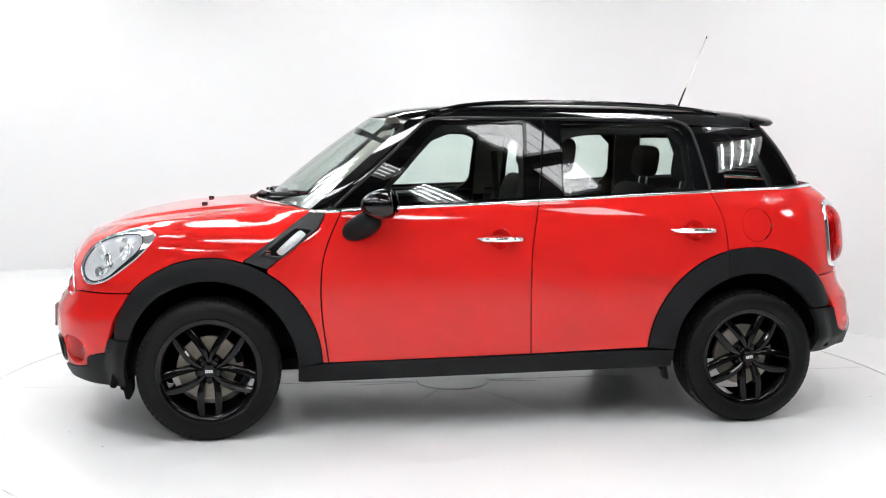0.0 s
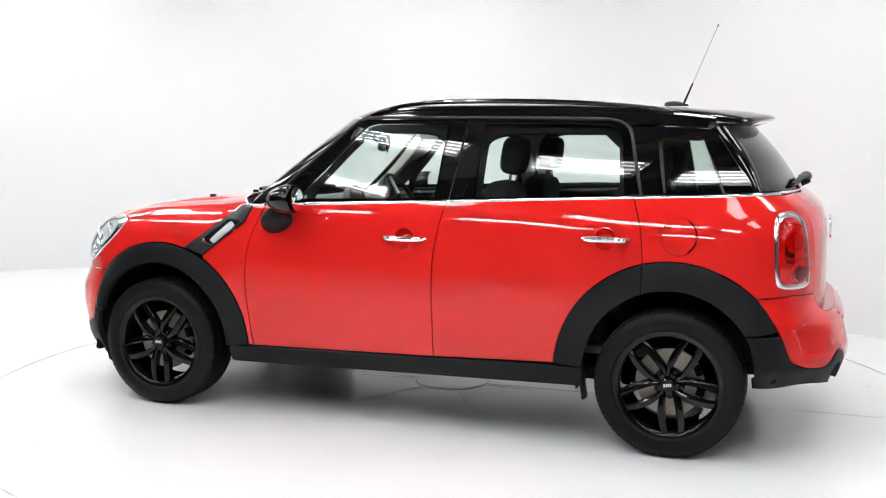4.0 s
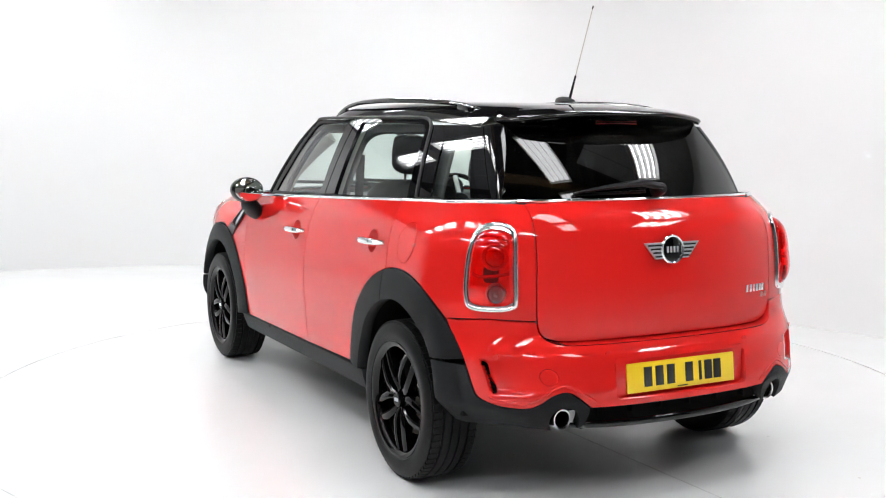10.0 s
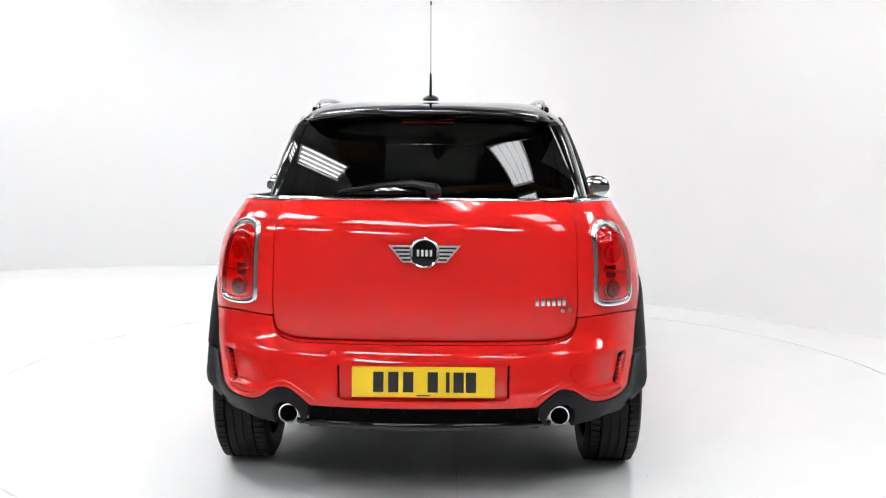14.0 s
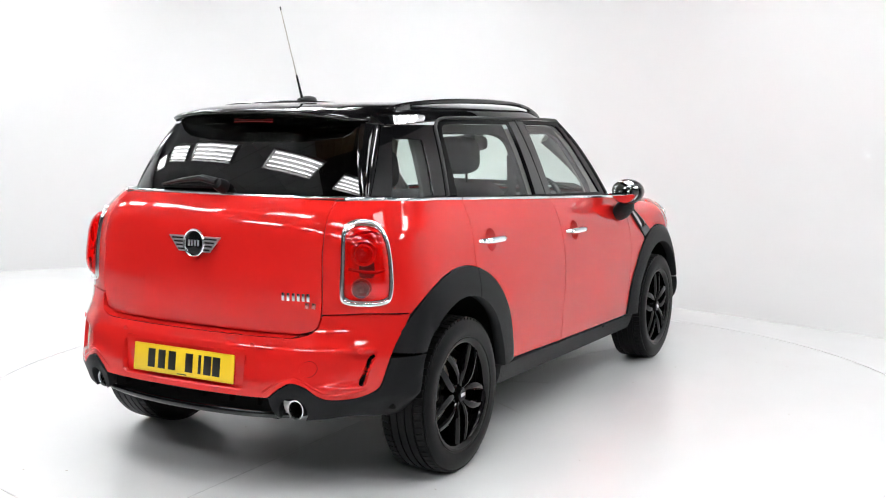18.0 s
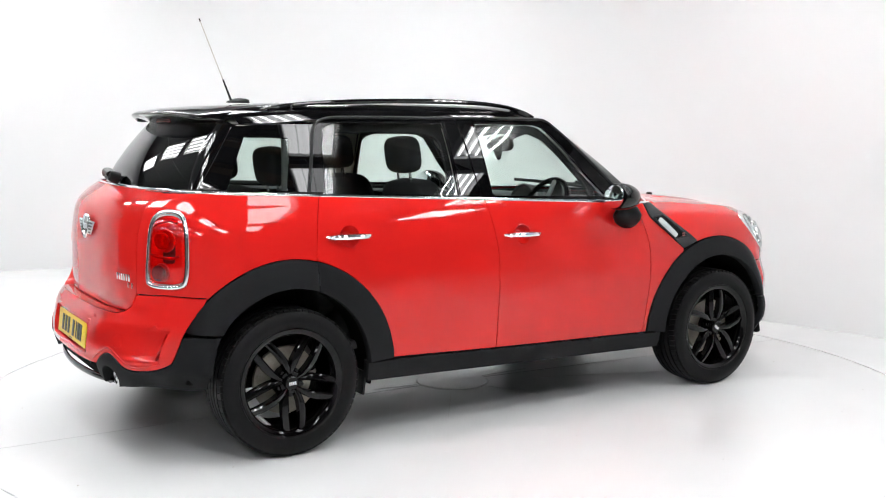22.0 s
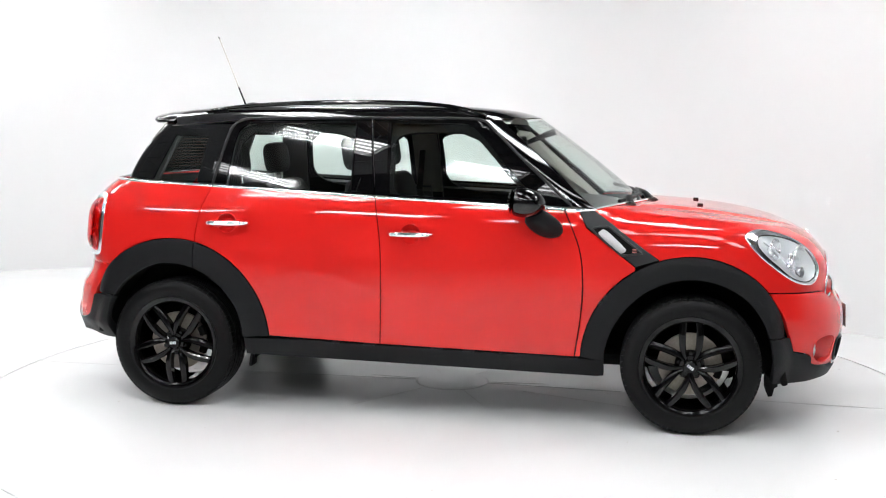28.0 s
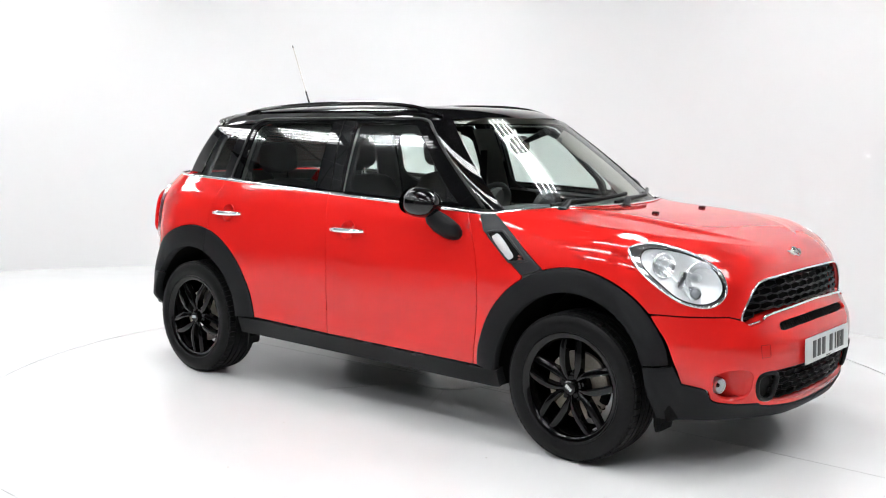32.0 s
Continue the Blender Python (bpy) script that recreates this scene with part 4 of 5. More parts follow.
def taillights():
    for s in (0, 1):
        lamp = new("taillight")
        lamp.parent = CAR
        tagged(lamp, "red tail light in a chrome surround")
        inner = shrink(TAILLIGHT, .85)
        panel("surround", TAILLIGHT, shell, CHROME, lamp, "chrome surround", hole=inner, mirror=s, out=.006, gap=.002, flange=.03, cell=.03)
        along(inset2(TAILLIGHT, .011), shell, .009, CHROME, "rim", lamp, "rounded chrome rim", s=s, out=.006, flat=.7)
        lens = round_sheet("lens", inner, shell, .034, RED_LENS, lamp, "red bulging lens", s=s, out=.004, rings=10, power=5)
        lens.visible_shadow = False
        round_sheet("housing", inner, shell, -.014, REDBODY, lamp, "red reflector housing", s=s, out=-.004)
        for name, u, z, r, m in (("brake_reflector", -1.748, .960, .044, REDBODY), ("reversing_reflector", -1.772, .828, .034, SILVER)):
            p = shell(u, z)
            d = Vector((-.80, .60, 0))
            bm = lathe([(r * .2, -.016), (r * .7, -.012), (r * .95, -.004), (r, 0), (r + .004, .001), (r + .006, -.006)], 28, "z")
            part(name, sided(facing(p + d * .004, d, bm), s), m, lamp)
            bm = lathe([(.001, .004), (r * .2, .001), (r * .3, -.01), (r * .3, -.022)], 16, "z")
            part("bulb", sided(facing(p - d * .008, d, bm), s), AMBER, lamp)
        d = Vector((-.80, .60, 0))
        for name, u, z, r, m, label in (("reversing_lens", -1.775, .826, .033, CLEARGREY, "clear grey reversing lens"), ("indicator_lens", -1.752, .962, .036, ORANGE, "orange-tinted indicator lens")):
            bm = lathe([(.001, .003), (r * .35, .0005), (r * .6, .004), (r * .85, .004), (r, 0), (r, -.006)], 28, "z")
            part(name, sided(facing(shell(u, z) + d * .0205, d, bm), s), m, lamp, label)
        along(spline([(-1.675, .898), (-1.71, .888), (-1.77, .893), (-1.815, .902)], 5), shell, .006, DEEPRED, "divider", lamp, "dark red divider", s=s, out=.018, closed=False, flat=.6)
        along(spline([(-1.675, 1.025), (-1.71, 1.033), (-1.76, 1.028), (-1.795, 1.015)], 5), shell, .005, DEEPRED, "divider", lamp, "dark red divider", s=s, out=.018, closed=False, flat=.6)


def honeycomb(parent, surface, outline, zs, width):
    """Rows of flat six-sided cells: zigzag bars with short struts between them."""
    def on(y, z, e=0.0):
        w = WIDE_F(z)
        c = min(1, (abs(y) / w) ** (NF / 2))
        return UF + LF * math.acos(c) / (math.pi / 2)
    step = .043
    m = int(width / step)
    for r, z in enumerate(zs):
        run = []
        for k in range(0, m + 1):
            y = k * step
            zz = z + (.0032 if (k + r) % 2 else -.0032)
            u = on(y, zz)
            if inside2((min(u, MID_F - .001), zz), outline):
                run.append((u, zz))
        if len(run) > 2:
            both = [(u, z, 1) for u, z in run[::-1]] + [(u, z, -1) for u, z in run[1:]]
            pts = [surface(u, z) for u, z, _ in both]
            part("slat", tube([Vector((q.x + .004, q.y * k[2], q.z)) for q, k in zip(pts, both)], .0085, 6, flat=.45), SATIN, parent)
    for r, (z, z2) in enumerate(zip(zs, zs[1:])):
        for k in range(0, m + 1):
            if (k + r) % 2:
                y = k * step
                u, u2 = on(y, z), on(y, z2)
                if inside2((min(u, MID_F - .001), z + .004), outline) and inside2((min(u2, MID_F - .001), z2 - .004), outline):
                    p, q = surface(u, z + .004) + Vector((.004, 0, 0)), surface(u2, z2 - .004) + Vector((.004, 0, 0))
                    for sg in (1, -1) if k else (1,):
                        part("strut", tube([Vector((w.x, w.y * sg, w.z)) for w in (p, q)], .0042, 6), SATIN, parent)


def grille():
    g = new("grille")
    g.parent = CAR
    tagged(g, "black honeycomb grille in a chrome frame")

    def back(u, z):
        return shell(u, z) - Vector((.03, 0, 0))
    line = GRILLE[:-1]
    open_line = spline([(1.997, .645), (1.940, .635), (1.912, .66), (1.929, .706), (1.984, .780), (2.038, .807), (2.12, .816), (2.21, .821), (MID_F, .823)], 5)
    along(open_line, shell, .0048, CHROME, "chrome_frame", g, "thin chrome frame", s=2, out=.004, closed=False)
    along(spline([(MID_F, .688), (2.18, .682), (2.09, .674), (2.025, .664), (2.005, .652)], 5), bumper, .0055, CHROME, "chrome_whisker", g, "chrome bar under the grille", s=2, out=.004, closed=False)
    v, f, n = skin(GRILLE, back, gap=-.012, flange=0, mirror=2, out=-.02)
    obj("backing", v, f, DARK, g, "", n)
    honeycomb(g, back, GRILLE, [.660 + .0285 * k for k in range(6)], .62)
    # lower intake
    low = new("lower_intake")
    low.parent = CAR
    tagged(low, "black lower intake with honeycomb bars")

    def deep(u, z):
        return bumper(u, z) - Vector((.03, 0, 0))
    v, f, n = skin(INTAKE[:4] + [(MID_F, .447), (MID_F, .29)] + INTAKE[6:], deep, gap=-.015, flange=0, mirror=2, out=-.02)
    obj("backing", v, f, DARK, low, "", n)
    honeycomb(low, deep, [(2.0, .44), (2.0, .30)] + [(MID_F, .296), (MID_F, .445)], [.311 + .0285 * k for k in range(5)], .62)
    for s in (0, 1):
        frame_line = spline([(1.945, .415), (1.975, .432), (2.03, .425), (2.032, .36), (2.015, .318), (1.968, .325), (1.945, .365)], 4, True)
        along(frame_line, bumper, .011, SATIN, "duct_frame", low, "black brake duct frame", s=s, out=-.004)
        panel("duct", shrink(frame_line, .9), deep, SATIN, low, "", mirror=s, gap=0, flange=.02, out=.002)
    # square towing cover in the front bumper
    along(dense([(1.952, .555), (1.994, .555), (1.994, .503), (1.952, .503), (1.952, .551)], .02), bumper, .0008, DARK, "towing_cover_joint", CAR, "thin joint of the square towing cover", s=1, out=.0, closed=True, n=6)
    # slot between grille and plate
    slot = new("nose_slot")
    slot.parent = CAR
    v, f, n = skin([(min(p[0], MID_F), p[1]) for p in SLOT], deep, gap=-.01, flange=0, mirror=2)
    obj("backing", v, f, DARK, slot, "", n)
    for i in range(17):
        for sg in (1, -1):
            part("bar", tube([Vector((w.x + .012, w.y * sg, w.z)) for w in (deep(2.065 + .012 * i, .602), deep(2.065 + .012 * i, .640))], .002, 4), SATIN, slot)
    tagged(slot, "dark slot with fine mesh")
    # fog lamps in their scoops
    for s in (0, 1):
        fog = new("fog_light")
        fog.parent = CAR
        tagged(fog, "round fog light in a red scoop")

        def scoop(u, z):
            k = smooth(1.745, 1.80, u)
            return bumper(u, z) - Vector((.06 * (1 - smooth(1.80, 1.93, u)) * k + .004, .05 * (1 - smooth(1.80, 1.93, u)) * k, 0))
        panel("scoop", FOG, scoop, RED, fog, "", mirror=s, gap=-.004, flange=0, cell=.02)
        p = bumper(1.778, .388) + Vector((-.012, -.03, 0))
        d = Vector((.90, .25, -.03)).normalized()
        bm = lathe([(.001, -.034), (.014, -.030), (.024, -.012), (.028, 0), (.031, .002), (.033, -.004), (.031, -.04)], 28, "z")
        part("bowl", sided(facing(p, d, bm), s), SILVER, fog, "silver bowl")
        part("bulb", sided(facing(p - d * .02, d, lathe([(.001, .012), (.008, .010), (.010, 0), (.010, -.01)], 14, "z")), s), SATIN, fog)
        q = part("lens", sided(facing(p + d * .001, d, lathe([(.001, .008), (.013, .0065), (.023, .003), (.028, 0)], 28, "z")), s), LENS, fog, "clear round lens")
        q.visible_shadow = False


def badge(at, d, half, disc, name, up=(0, 0, 1)):
    """A winged emblem as plain shapes."""
    b = new(name)
    b.parent = CAR
    tagged(b, "chrome winged emblem with a black disc")
    turn = Vector(d).to_track_quat("Z", "Y").to_matrix().to_4x4()
    m = Matrix.Translation(at) @ turn
    for s in (-1, 1):
        low, high = -.62 * disc, .50 * disc
        def edge(z):
            return half * (.60 + .40 * (z - low) / (high - low))
        bm = bmesh.new()
        rim = [(s * disc * .80, low), (s * edge(low), low), (s * edge(high), high), (s * disc * .80, high)]
        lo = [bm.verts.new((p[0], p[1], 0)) for p in rim]
        hi = [bm.verts.new((p[0] * .985, p[1] * .95, .006)) for p in rim]
        bm.faces.new(hi)
        for i in range(4):
            bm.faces.new((lo[i], lo[(i + 1) % 4], hi[(i + 1) % 4], hi[i]))
        bmesh.ops.recalc_face_normals(bm, faces=bm.faces)
        bmesh.ops.transform(bm, matrix=m, verts=bm.verts)
        wing = part("wing", bm, SILVER, b, "ribbed chrome wing")
        for k in range(4):
            z = low + (high - low) * (.16 + .225 * k)
            x0, x1 = disc * .9, edge(z) * .93
            bm = box(x1 - x0, disc * .12, .002, 0, (s * (x0 + x1) / 2, z, .0062))
            bmesh.ops.transform(bm, matrix=m, verts=bm.verts)
            part("groove", bm, INK, wing, "dark groove")
    bm = lathe([(disc * .82, .004), (disc * .86, .010), (disc * .94, .012), (disc, .008), (disc, 0)], 36, "z")
    bmesh.ops.transform(bm, matrix=m, verts=bm.verts)
    part("ring", bm, CHROME, b, "chrome ring")
    bm = lathe([(.001, .008), (disc * .6, .007), (disc * .84, .004)], 36, "z")
    bmesh.ops.transform(bm, matrix=m, verts=bm.verts)
    part("disc", bm, BLACK, b, "black disc")
    bms = [box(disc * .16, disc * .42, .003, 0, (disc * (-.42 + .28 * k), 0, .0075)) for k in range(4)]
    bm = join(*bms)
    bmesh.ops.transform(bm, matrix=m, verts=bm.verts)
    part("emblem_mark", bm, SILVER, b, "plain silver bars")


def plate(at, d, mat, label):
    p = new("number_plate")
    p.parent = CAR
    tagged(p, label)
    m = Matrix.Translation(at) @ Vector(d).to_track_quat("Z", "Y").to_matrix().to_4x4()
    bm = box(.526, .113, .006, .004)
    bmesh.ops.transform(bm, matrix=m, verts=bm.verts)
    part("board", bm, mat, p)
    for x in (-.165, -.110, -.055, .035, .090, .130, .175):
        w = .038 if x != .090 else .014
        bm = box(w, .075, .0025, .001, (x, 0, .0035))
        bmesh.ops.transform(bm, matrix=m, verts=bm.verts)
        part("bar", bm, INK, p, "plain dark bar")
    bm = box(.05, .004, .002, 0, (.0, -.049, .0035))
    bmesh.ops.transform(bm, matrix=m, verts=bm.verts)
    part("maker_line", bm, INK, p)


def handles():
    for s in (0, 1):
        for x, z in (HANDLE_F, HANDLE_R):
            h = new("door_handle")
            h.parent = CAR
            tagged(h, "chrome bow door handle over a round cup")
            p = shell(x, z)
            d = Vector((0, .985, .17))
            bm = lathe([(.001, -.044), (.026, -.041), (.041, -.026), (.0475, -.003), (.050, .0008), (.053, .0), (.053, -.004)], 32, "z")
            part("cup", sided(facing(p + d * .0004, d, bm), s), RED, h, "red finger cup")
            n = 14
            pts, rad = [], []
            for i in range(n + 1):
                t = -1 + 2 * i / n
                pts.append(p + Vector((.107 * t, .034 * (1 - t ** 4) - .002 * t * t, .001)))
                rad.append(.0195 * (1 - .45 * abs(t) ** 4))
            part("bow", sided(tube(pts, rad, 10, flat=.8), s), CHROME, h, "polished chrome bow")
            bm = lathe([(.001, .003), (.008, .003), (.0095, 0)], 14, "z")
            part("lock", sided(facing(p + Vector((-.088, .032, .0)), d, bm), s), SILVER, h)


def door_mirrors():
    for s in (0, 1):
        m = new("door_mirror")
        m.parent = CAR
        tagged(m, "gloss black door mirror on a matt black foot")
        bm = bmesh.new()
        bmesh.ops.create_uvsphere(bm, u_segments=32, v_segments=20, radius=1)
        for v in bm.verts:
            x, y, z = v.co
            if x < -.35:
                x = -.35 + (x + .35) * .18
            v.co = Vector((x * .108, y * .090, z * .071))
        bmesh.ops.transform(bm, matrix=pose(.506, .937, 1.090, 4, 6, -4), verts=bm.verts)
        part("cap", sided(bm, s), BLACK, m, "rounded gloss black cap", 60)
        bm = lathe([(.001, .0), (.055, .001), (.060, -.002)], 28, "z")
        bmesh.ops.scale(bm, vec=(1.36, 1.02, 1), verts=bm.verts)
        bmesh.ops.transform(bm, matrix=Matrix.Translation((.4505, .939, 1.094)) @ Vector((-1, -.08, .11)).to_track_quat("Z", "Y").to_matrix().to_4x4(), verts=bm.verts)
        part("mirror_glass", sided(bm, s), MIRROR, m, "oval mirror glass")
        bm = bmesh.new()
        bmesh.ops.create_uvsphere(bm, u_segments=28, v_segments=18, radius=1)
        for v in bm.verts:
            x, y, z = v.co
            k = 1 - .28 * max(0, z)
            v.co = Vector((x * .086 * k - .035 * z, y * .055 * k + .040 * z, z * .074))
        bmesh.ops.transform(bm, matrix=Matrix.Translation((.598, .882, .990)), verts=bm.verts)
        part("foot", sided(bm, s), PLASTIC, m, "matt black foot", 60)


def trims():
    # waist strip in chrome, door by door
    for s in (0, 1):
        for name, a, b in (("front", .835, .70), ("door", .69, -.243), ("rear", -.249, -1.108), ("quarter", -1.115, -1.62)):
            pts = [(x, waist(x) - .001) for x in np.linspace(a, b, 12)]
            along(pts, shell, .0068, CHROME, "waist_strip", CAR, "chrome waist strip", s=s, out=.0, closed=False, flat=.7)
        along([(u, 1.157 - .004 * (u + 1.62) / .6) for u in np.linspace(-1.60, -1.815, 8)], shell, .0075, CHROME, "waist_strip", CAR, "chrome waist strip", s=s, out=-.001, closed=False, flat=.7)
        # gutter moulding over the doors
        seal = spline([(.715, 1.066), (.60, 1.170), (.45, 1.306), (.32, 1.424), (.262, 1.468), (.17, 1.480), (-.20, 1.481), (-.60, 1.480), (-.90, 1.478), (-1.0, 1.470), (-1.052, 1.444), (-1.074, 1.40), (-1.100, 1.29), (-1.134, 1.142)], 5)
        along(seal, cabin, .0075, SEAL, "window_seal", CAR, "dark grey seal over the doors", s=s, out=.005, closed=False)
        along([(-.300 + .054 * t, 1.476 - .376 * t) for t in np.linspace(0, 1, 8)], cabin, .0022, DARK, "door_seal", CAR, s=s, out=.006, closed=False, n=6)
        panel("pillar_cover", [(-.215, 1.468), (-.298, 1.468), (-.252, 1.105), (-.185, 1.105)], cabin, BLACK, CAR, "gloss black pillar cover", mirror=s, out=.008, flange=.006)
        panel("pillar_cover", [(-.306, 1.468), (-.378, 1.462), (-.368, 1.112), (-.256, 1.105)], cabin, BLACK, CAR, "gloss black pillar cover", mirror=s, out=.008, flange=.006)
        # scuttle: recess with clear indicator
        slot = spline([(1.050, .848), (.978, .838), (.955, .848), (.828, .950), (.826, .972), (.885, .976), (.912, .966), (1.06, .857)], 3, True)
        slot = shrink(slot, .92)
        along(slot, shell, .005, SCUTTLE, "scuttle_rim", CAR, s=s, out=.009)
        panel("scuttle_recess", slot, shell, DARK, CAR, mirror=s, out=.008, gap=0, flange=0)
        lens = spline([(.994, .852), (.970, .842), (.946, .855), (.846, .943), (.849, .963), (.882, .967), (.990, .875)], 3, True)
        lens = shrink(lens, .82)
        round_sheet("side_indicator", lens, shell, .007, FROST, CAR, "clear side indicator", s=s, out=.009)
        bms = [box(.020, .003, .006, 0, (0, 0, .012 - .012 * k)) for k in range(3)]
        bm = join(*bms)
        p = shell(1.025, .862)
        bmesh.ops.transform(bm, matrix=pose(p.x, p.y + .012, p.z, 0, 0, 0), verts=bm.verts)
        part("scuttle_mark", sided(bm, s), REDCHROME, CAR, "small red bars on the scuttle")
    # heater wires in the rear window
    for k in range(13):
        z = 1.195 + .0185 * k
        w = .56 - .37 * (z - 1.162)
        part("heater_wire", tube([backlight(y, z) + Vector((.003, 0, 0)) for y in np.linspace(-w, w, 17)], .0011, 4), WIRE, CAR)
    # chrome line under the rear window
    bm = tube([shell(u, 1.163) + Vector((0, 0, -.003)) for u in np.linspace(-1.822, MID_B, 24)], .007, 8)
    part("gate_strip", mirrored(bm), CHROME, CAR, "chrome strip under the rear window")
    # chrome round the windscreen base
    pts = [Vector(bonnet_top(0, b)) + Vector((-.006, 0, .004)) for b in np.linspace(0, 1, 40)]
    part("scuttle_strip", tube(pts, .006, 8), CHROME, CAR, "chrome strip round the windscreen foot")

    def cowl(a, b):
        v = 2 * b - 1
        p = bonnet_top(0, b)
        q = screen(.70 * v, 1.046)
        return p * (1 - a) + q * a + Vector((-.004, 0, -.012 - .03 * math.sin(math.pi * a)))
    grid("cowl", cowl, 8, 30, SATIN, CAR, "black cowl under the windscreen")
    # washer jets
    for y in (-.25, .25):
        q = min((bonnet_top(a, .5 + y / 1.55) for a in np.linspace(.1, .5, 200)), key=lambda p: abs(p.x - 1.35))
        bm = box(.030, .024, .014, .005, (q.x, q.y, q.z + .004))
        part("washer_jet", bm, SATIN, CAR, "black washer jet")


def wipers():
    for name, foot, tip in (("a", (1.0, -.10), (.955, .52)), ("b", (1.02, -.50), (.99, .06))):
        w = new("windscreen_wiper")
        w.parent = CAR
        tagged(w, "black windscreen wiper")

        def on(y, dz):
            z = 1.062 + dz
            return screen(y, z) + Vector((.012, 0, .014))
        pts = [on(foot[1] + (tip[1] - foot[1]) * t, .0 + .035 * t) for t in np.linspace(0, 1, 9)]
        part("blade", tube(pts, .010, 8), SATIN, w)
        arm = [on(foot[1], -.012) + Vector((.045, 0, -.012))] + [on(foot[1] + (tip[1] - foot[1]) * t, .02 * t) + Vector((.012, 0, .012)) for t in (.15, .35, .55)]
        part("arm", tube(arm, [.022, .018, .014, .011], 10, flat=.7), SATIN, w)
        part("cap", facing(arm[0], (.3, 0, 1), lathe([(.001, .024), (.020, .019), (.026, 0)], 16, "z")), SATIN, w)
    w = new("rear_wiper")
    w.parent = CAR
    tagged(w, "black rear wiper at rest")

    def back(y, z, o):
        return backlight(y, z) + Vector((-.9, 0, .35)).normalized() * o
    part("arm", tube([back(-.03, 1.192, .05), back(.06, 1.205, .055), back(.20, 1.197, .035), back(.33, 1.182, .02)], [.026, .024, .016, .008], 10, flat=.6), SATIN, w)
    part("blade", tube([back(.34 - .32 * t, 1.178 + .006 * t, .010) for t in np.linspace(0, 1, 8)], .007, 6), SATIN, w)
    part("pivot", facing(back(-.03, 1.185, .012), (-.9, 0, .35), lathe([(.001, .05), (.022, .046), (.027, .03), (.03, 0)], 20, "z")), SATIN, w)


RAIL = table([(-1.29, 1.515), (-1.25, 1.528), (-1.13, 1.548), (-.95, 1.562), (-.7, 1.573), (-.4, 1.578), (-.15, 1.575), (.05, 1.562), (.15, 1.545), (.25, 1.516), (.28, 1.50)])


def roof_things():
    for s in (0, 1):
        r = new("roof_rail")
        r.parent = CAR
        tagged(r, "black roof rail")
        n = 26
        pts = []
        for i in range(n + 1):
            t = i / n
            x = .265 - 1.54 * t
            y = .522 - .030 * abs(2 * t - 1) ** 2 - (.012 if t > .5 else 0) * (2 * t - 1)
            pts.append(Vector((x, y, RAIL(x) - .013)))
        part("bar", sided(tube(pts, [.009 + .005 * math.sin(math.pi * i / n) for i in range(n + 1)], 10, flat=.9), s), BLACK, r)
        for t in (.06, .94):
            x = .265 - 1.54 * t
            part("rail_foot", sided(box(.12, .022, .034, .010, (x, .500, RAIL(x) - .028), (0, 16 if t < .5 else -9, 0)), s), BLACK, r)
    # spoiler: a thick lip on top of the tailgate
    def lip(a, b):
        v = 2 * b - 1
        w = .515 - .02 * a
        # a runs from the top front edge over the tip to the underside
        keys = [(0, -1.44, 1.533), (.25, -1.56, 1.522), (.42, -1.655, 1.506), (.5, -1.672, 1.494), (.58, -1.655, 1.478), (.75, -1.58, 1.462), (1, -1.49, 1.452)]
        x = np.interp(a, [k[0] for k in keys], [k[1] for k in keys])
        z = np.interp(a, [k[0] for k in keys], [k[2] for k in keys])
        bend = abs(v) ** 2.5
        p = Vector((x + .13 * bend * (.4 + .6 * math.sin(math.pi * min(1, a * 1.0))), w * v, z - .034 * abs(v) ** 3 * (1 if a < .6 else .3)))
        end = smooth(.87, 1, abs(v)) ** 1.6
        return p * (1 - end) + Vector((-1.44, math.copysign(.505, v), 1.462)) * end
    sp = grid("spoiler", lip, 28, 48, BLACK, CAR, "gloss black roof spoiler")
    part("brake_light", box(.012, .21, .012, .004, (-1.565, 0, 1.452)), DEEPRED, sp, "dull red high brake light")
    part("roof_joint", tube([Vector((-1.425 + .42 * (.5 * v) ** 2, .52 * v, ROOF_C(-1.43) - .006 - .05 * abs(v) ** 5)) for v in np.linspace(-1, 1, 30)], .003, 6), DARK, CAR)
    # aerial
    a = new("aerial")
    a.parent = CAR
    tagged(a, "whip aerial on a black base")
    rows = [(1.552, .062, .036), (1.560, .058, .034), (1.568, .046, .027), (1.574, .028, .016), (1.576, .006, .004)]
    bm = bmesh.new()
    rings = [[bm.verts.new((-1.19 + (.012 if i > 1 else 0) + rx * math.cos(t), ry * math.sin(t), z)) for t in [2 * math.pi * k / 20 for k in range(20)]] for i, (z, rx, ry) in enumerate(rows)]
    for p, q in zip(rings, rings[1:]):
        for k in range(20):
            bm.faces.new((p[k], p[(k + 1) % 20], q[(k + 1) % 20], q[k]))
    bm.faces.new(rings[-1])
    part("base", bm, SATIN, a, "oval black base", 60)
    foot, tip = Vector((-1.225, 0, 1.56)), Vector((-1.383, -.004, 1.952))
    part("sleeve", tube([foot, foot.lerp(tip, .25), foot.lerp(tip, .27)], [.0062, .0042, .003], 8), SATIN, a)
    part("whip", tube([foot.lerp(tip, .26), foot.lerp(tip, .97)], .0021, 6), STEEL, a, "thin steel whip")
    part("tip", tube([foot.lerp(tip, .965), tip], .0032, 6), SATIN, a)


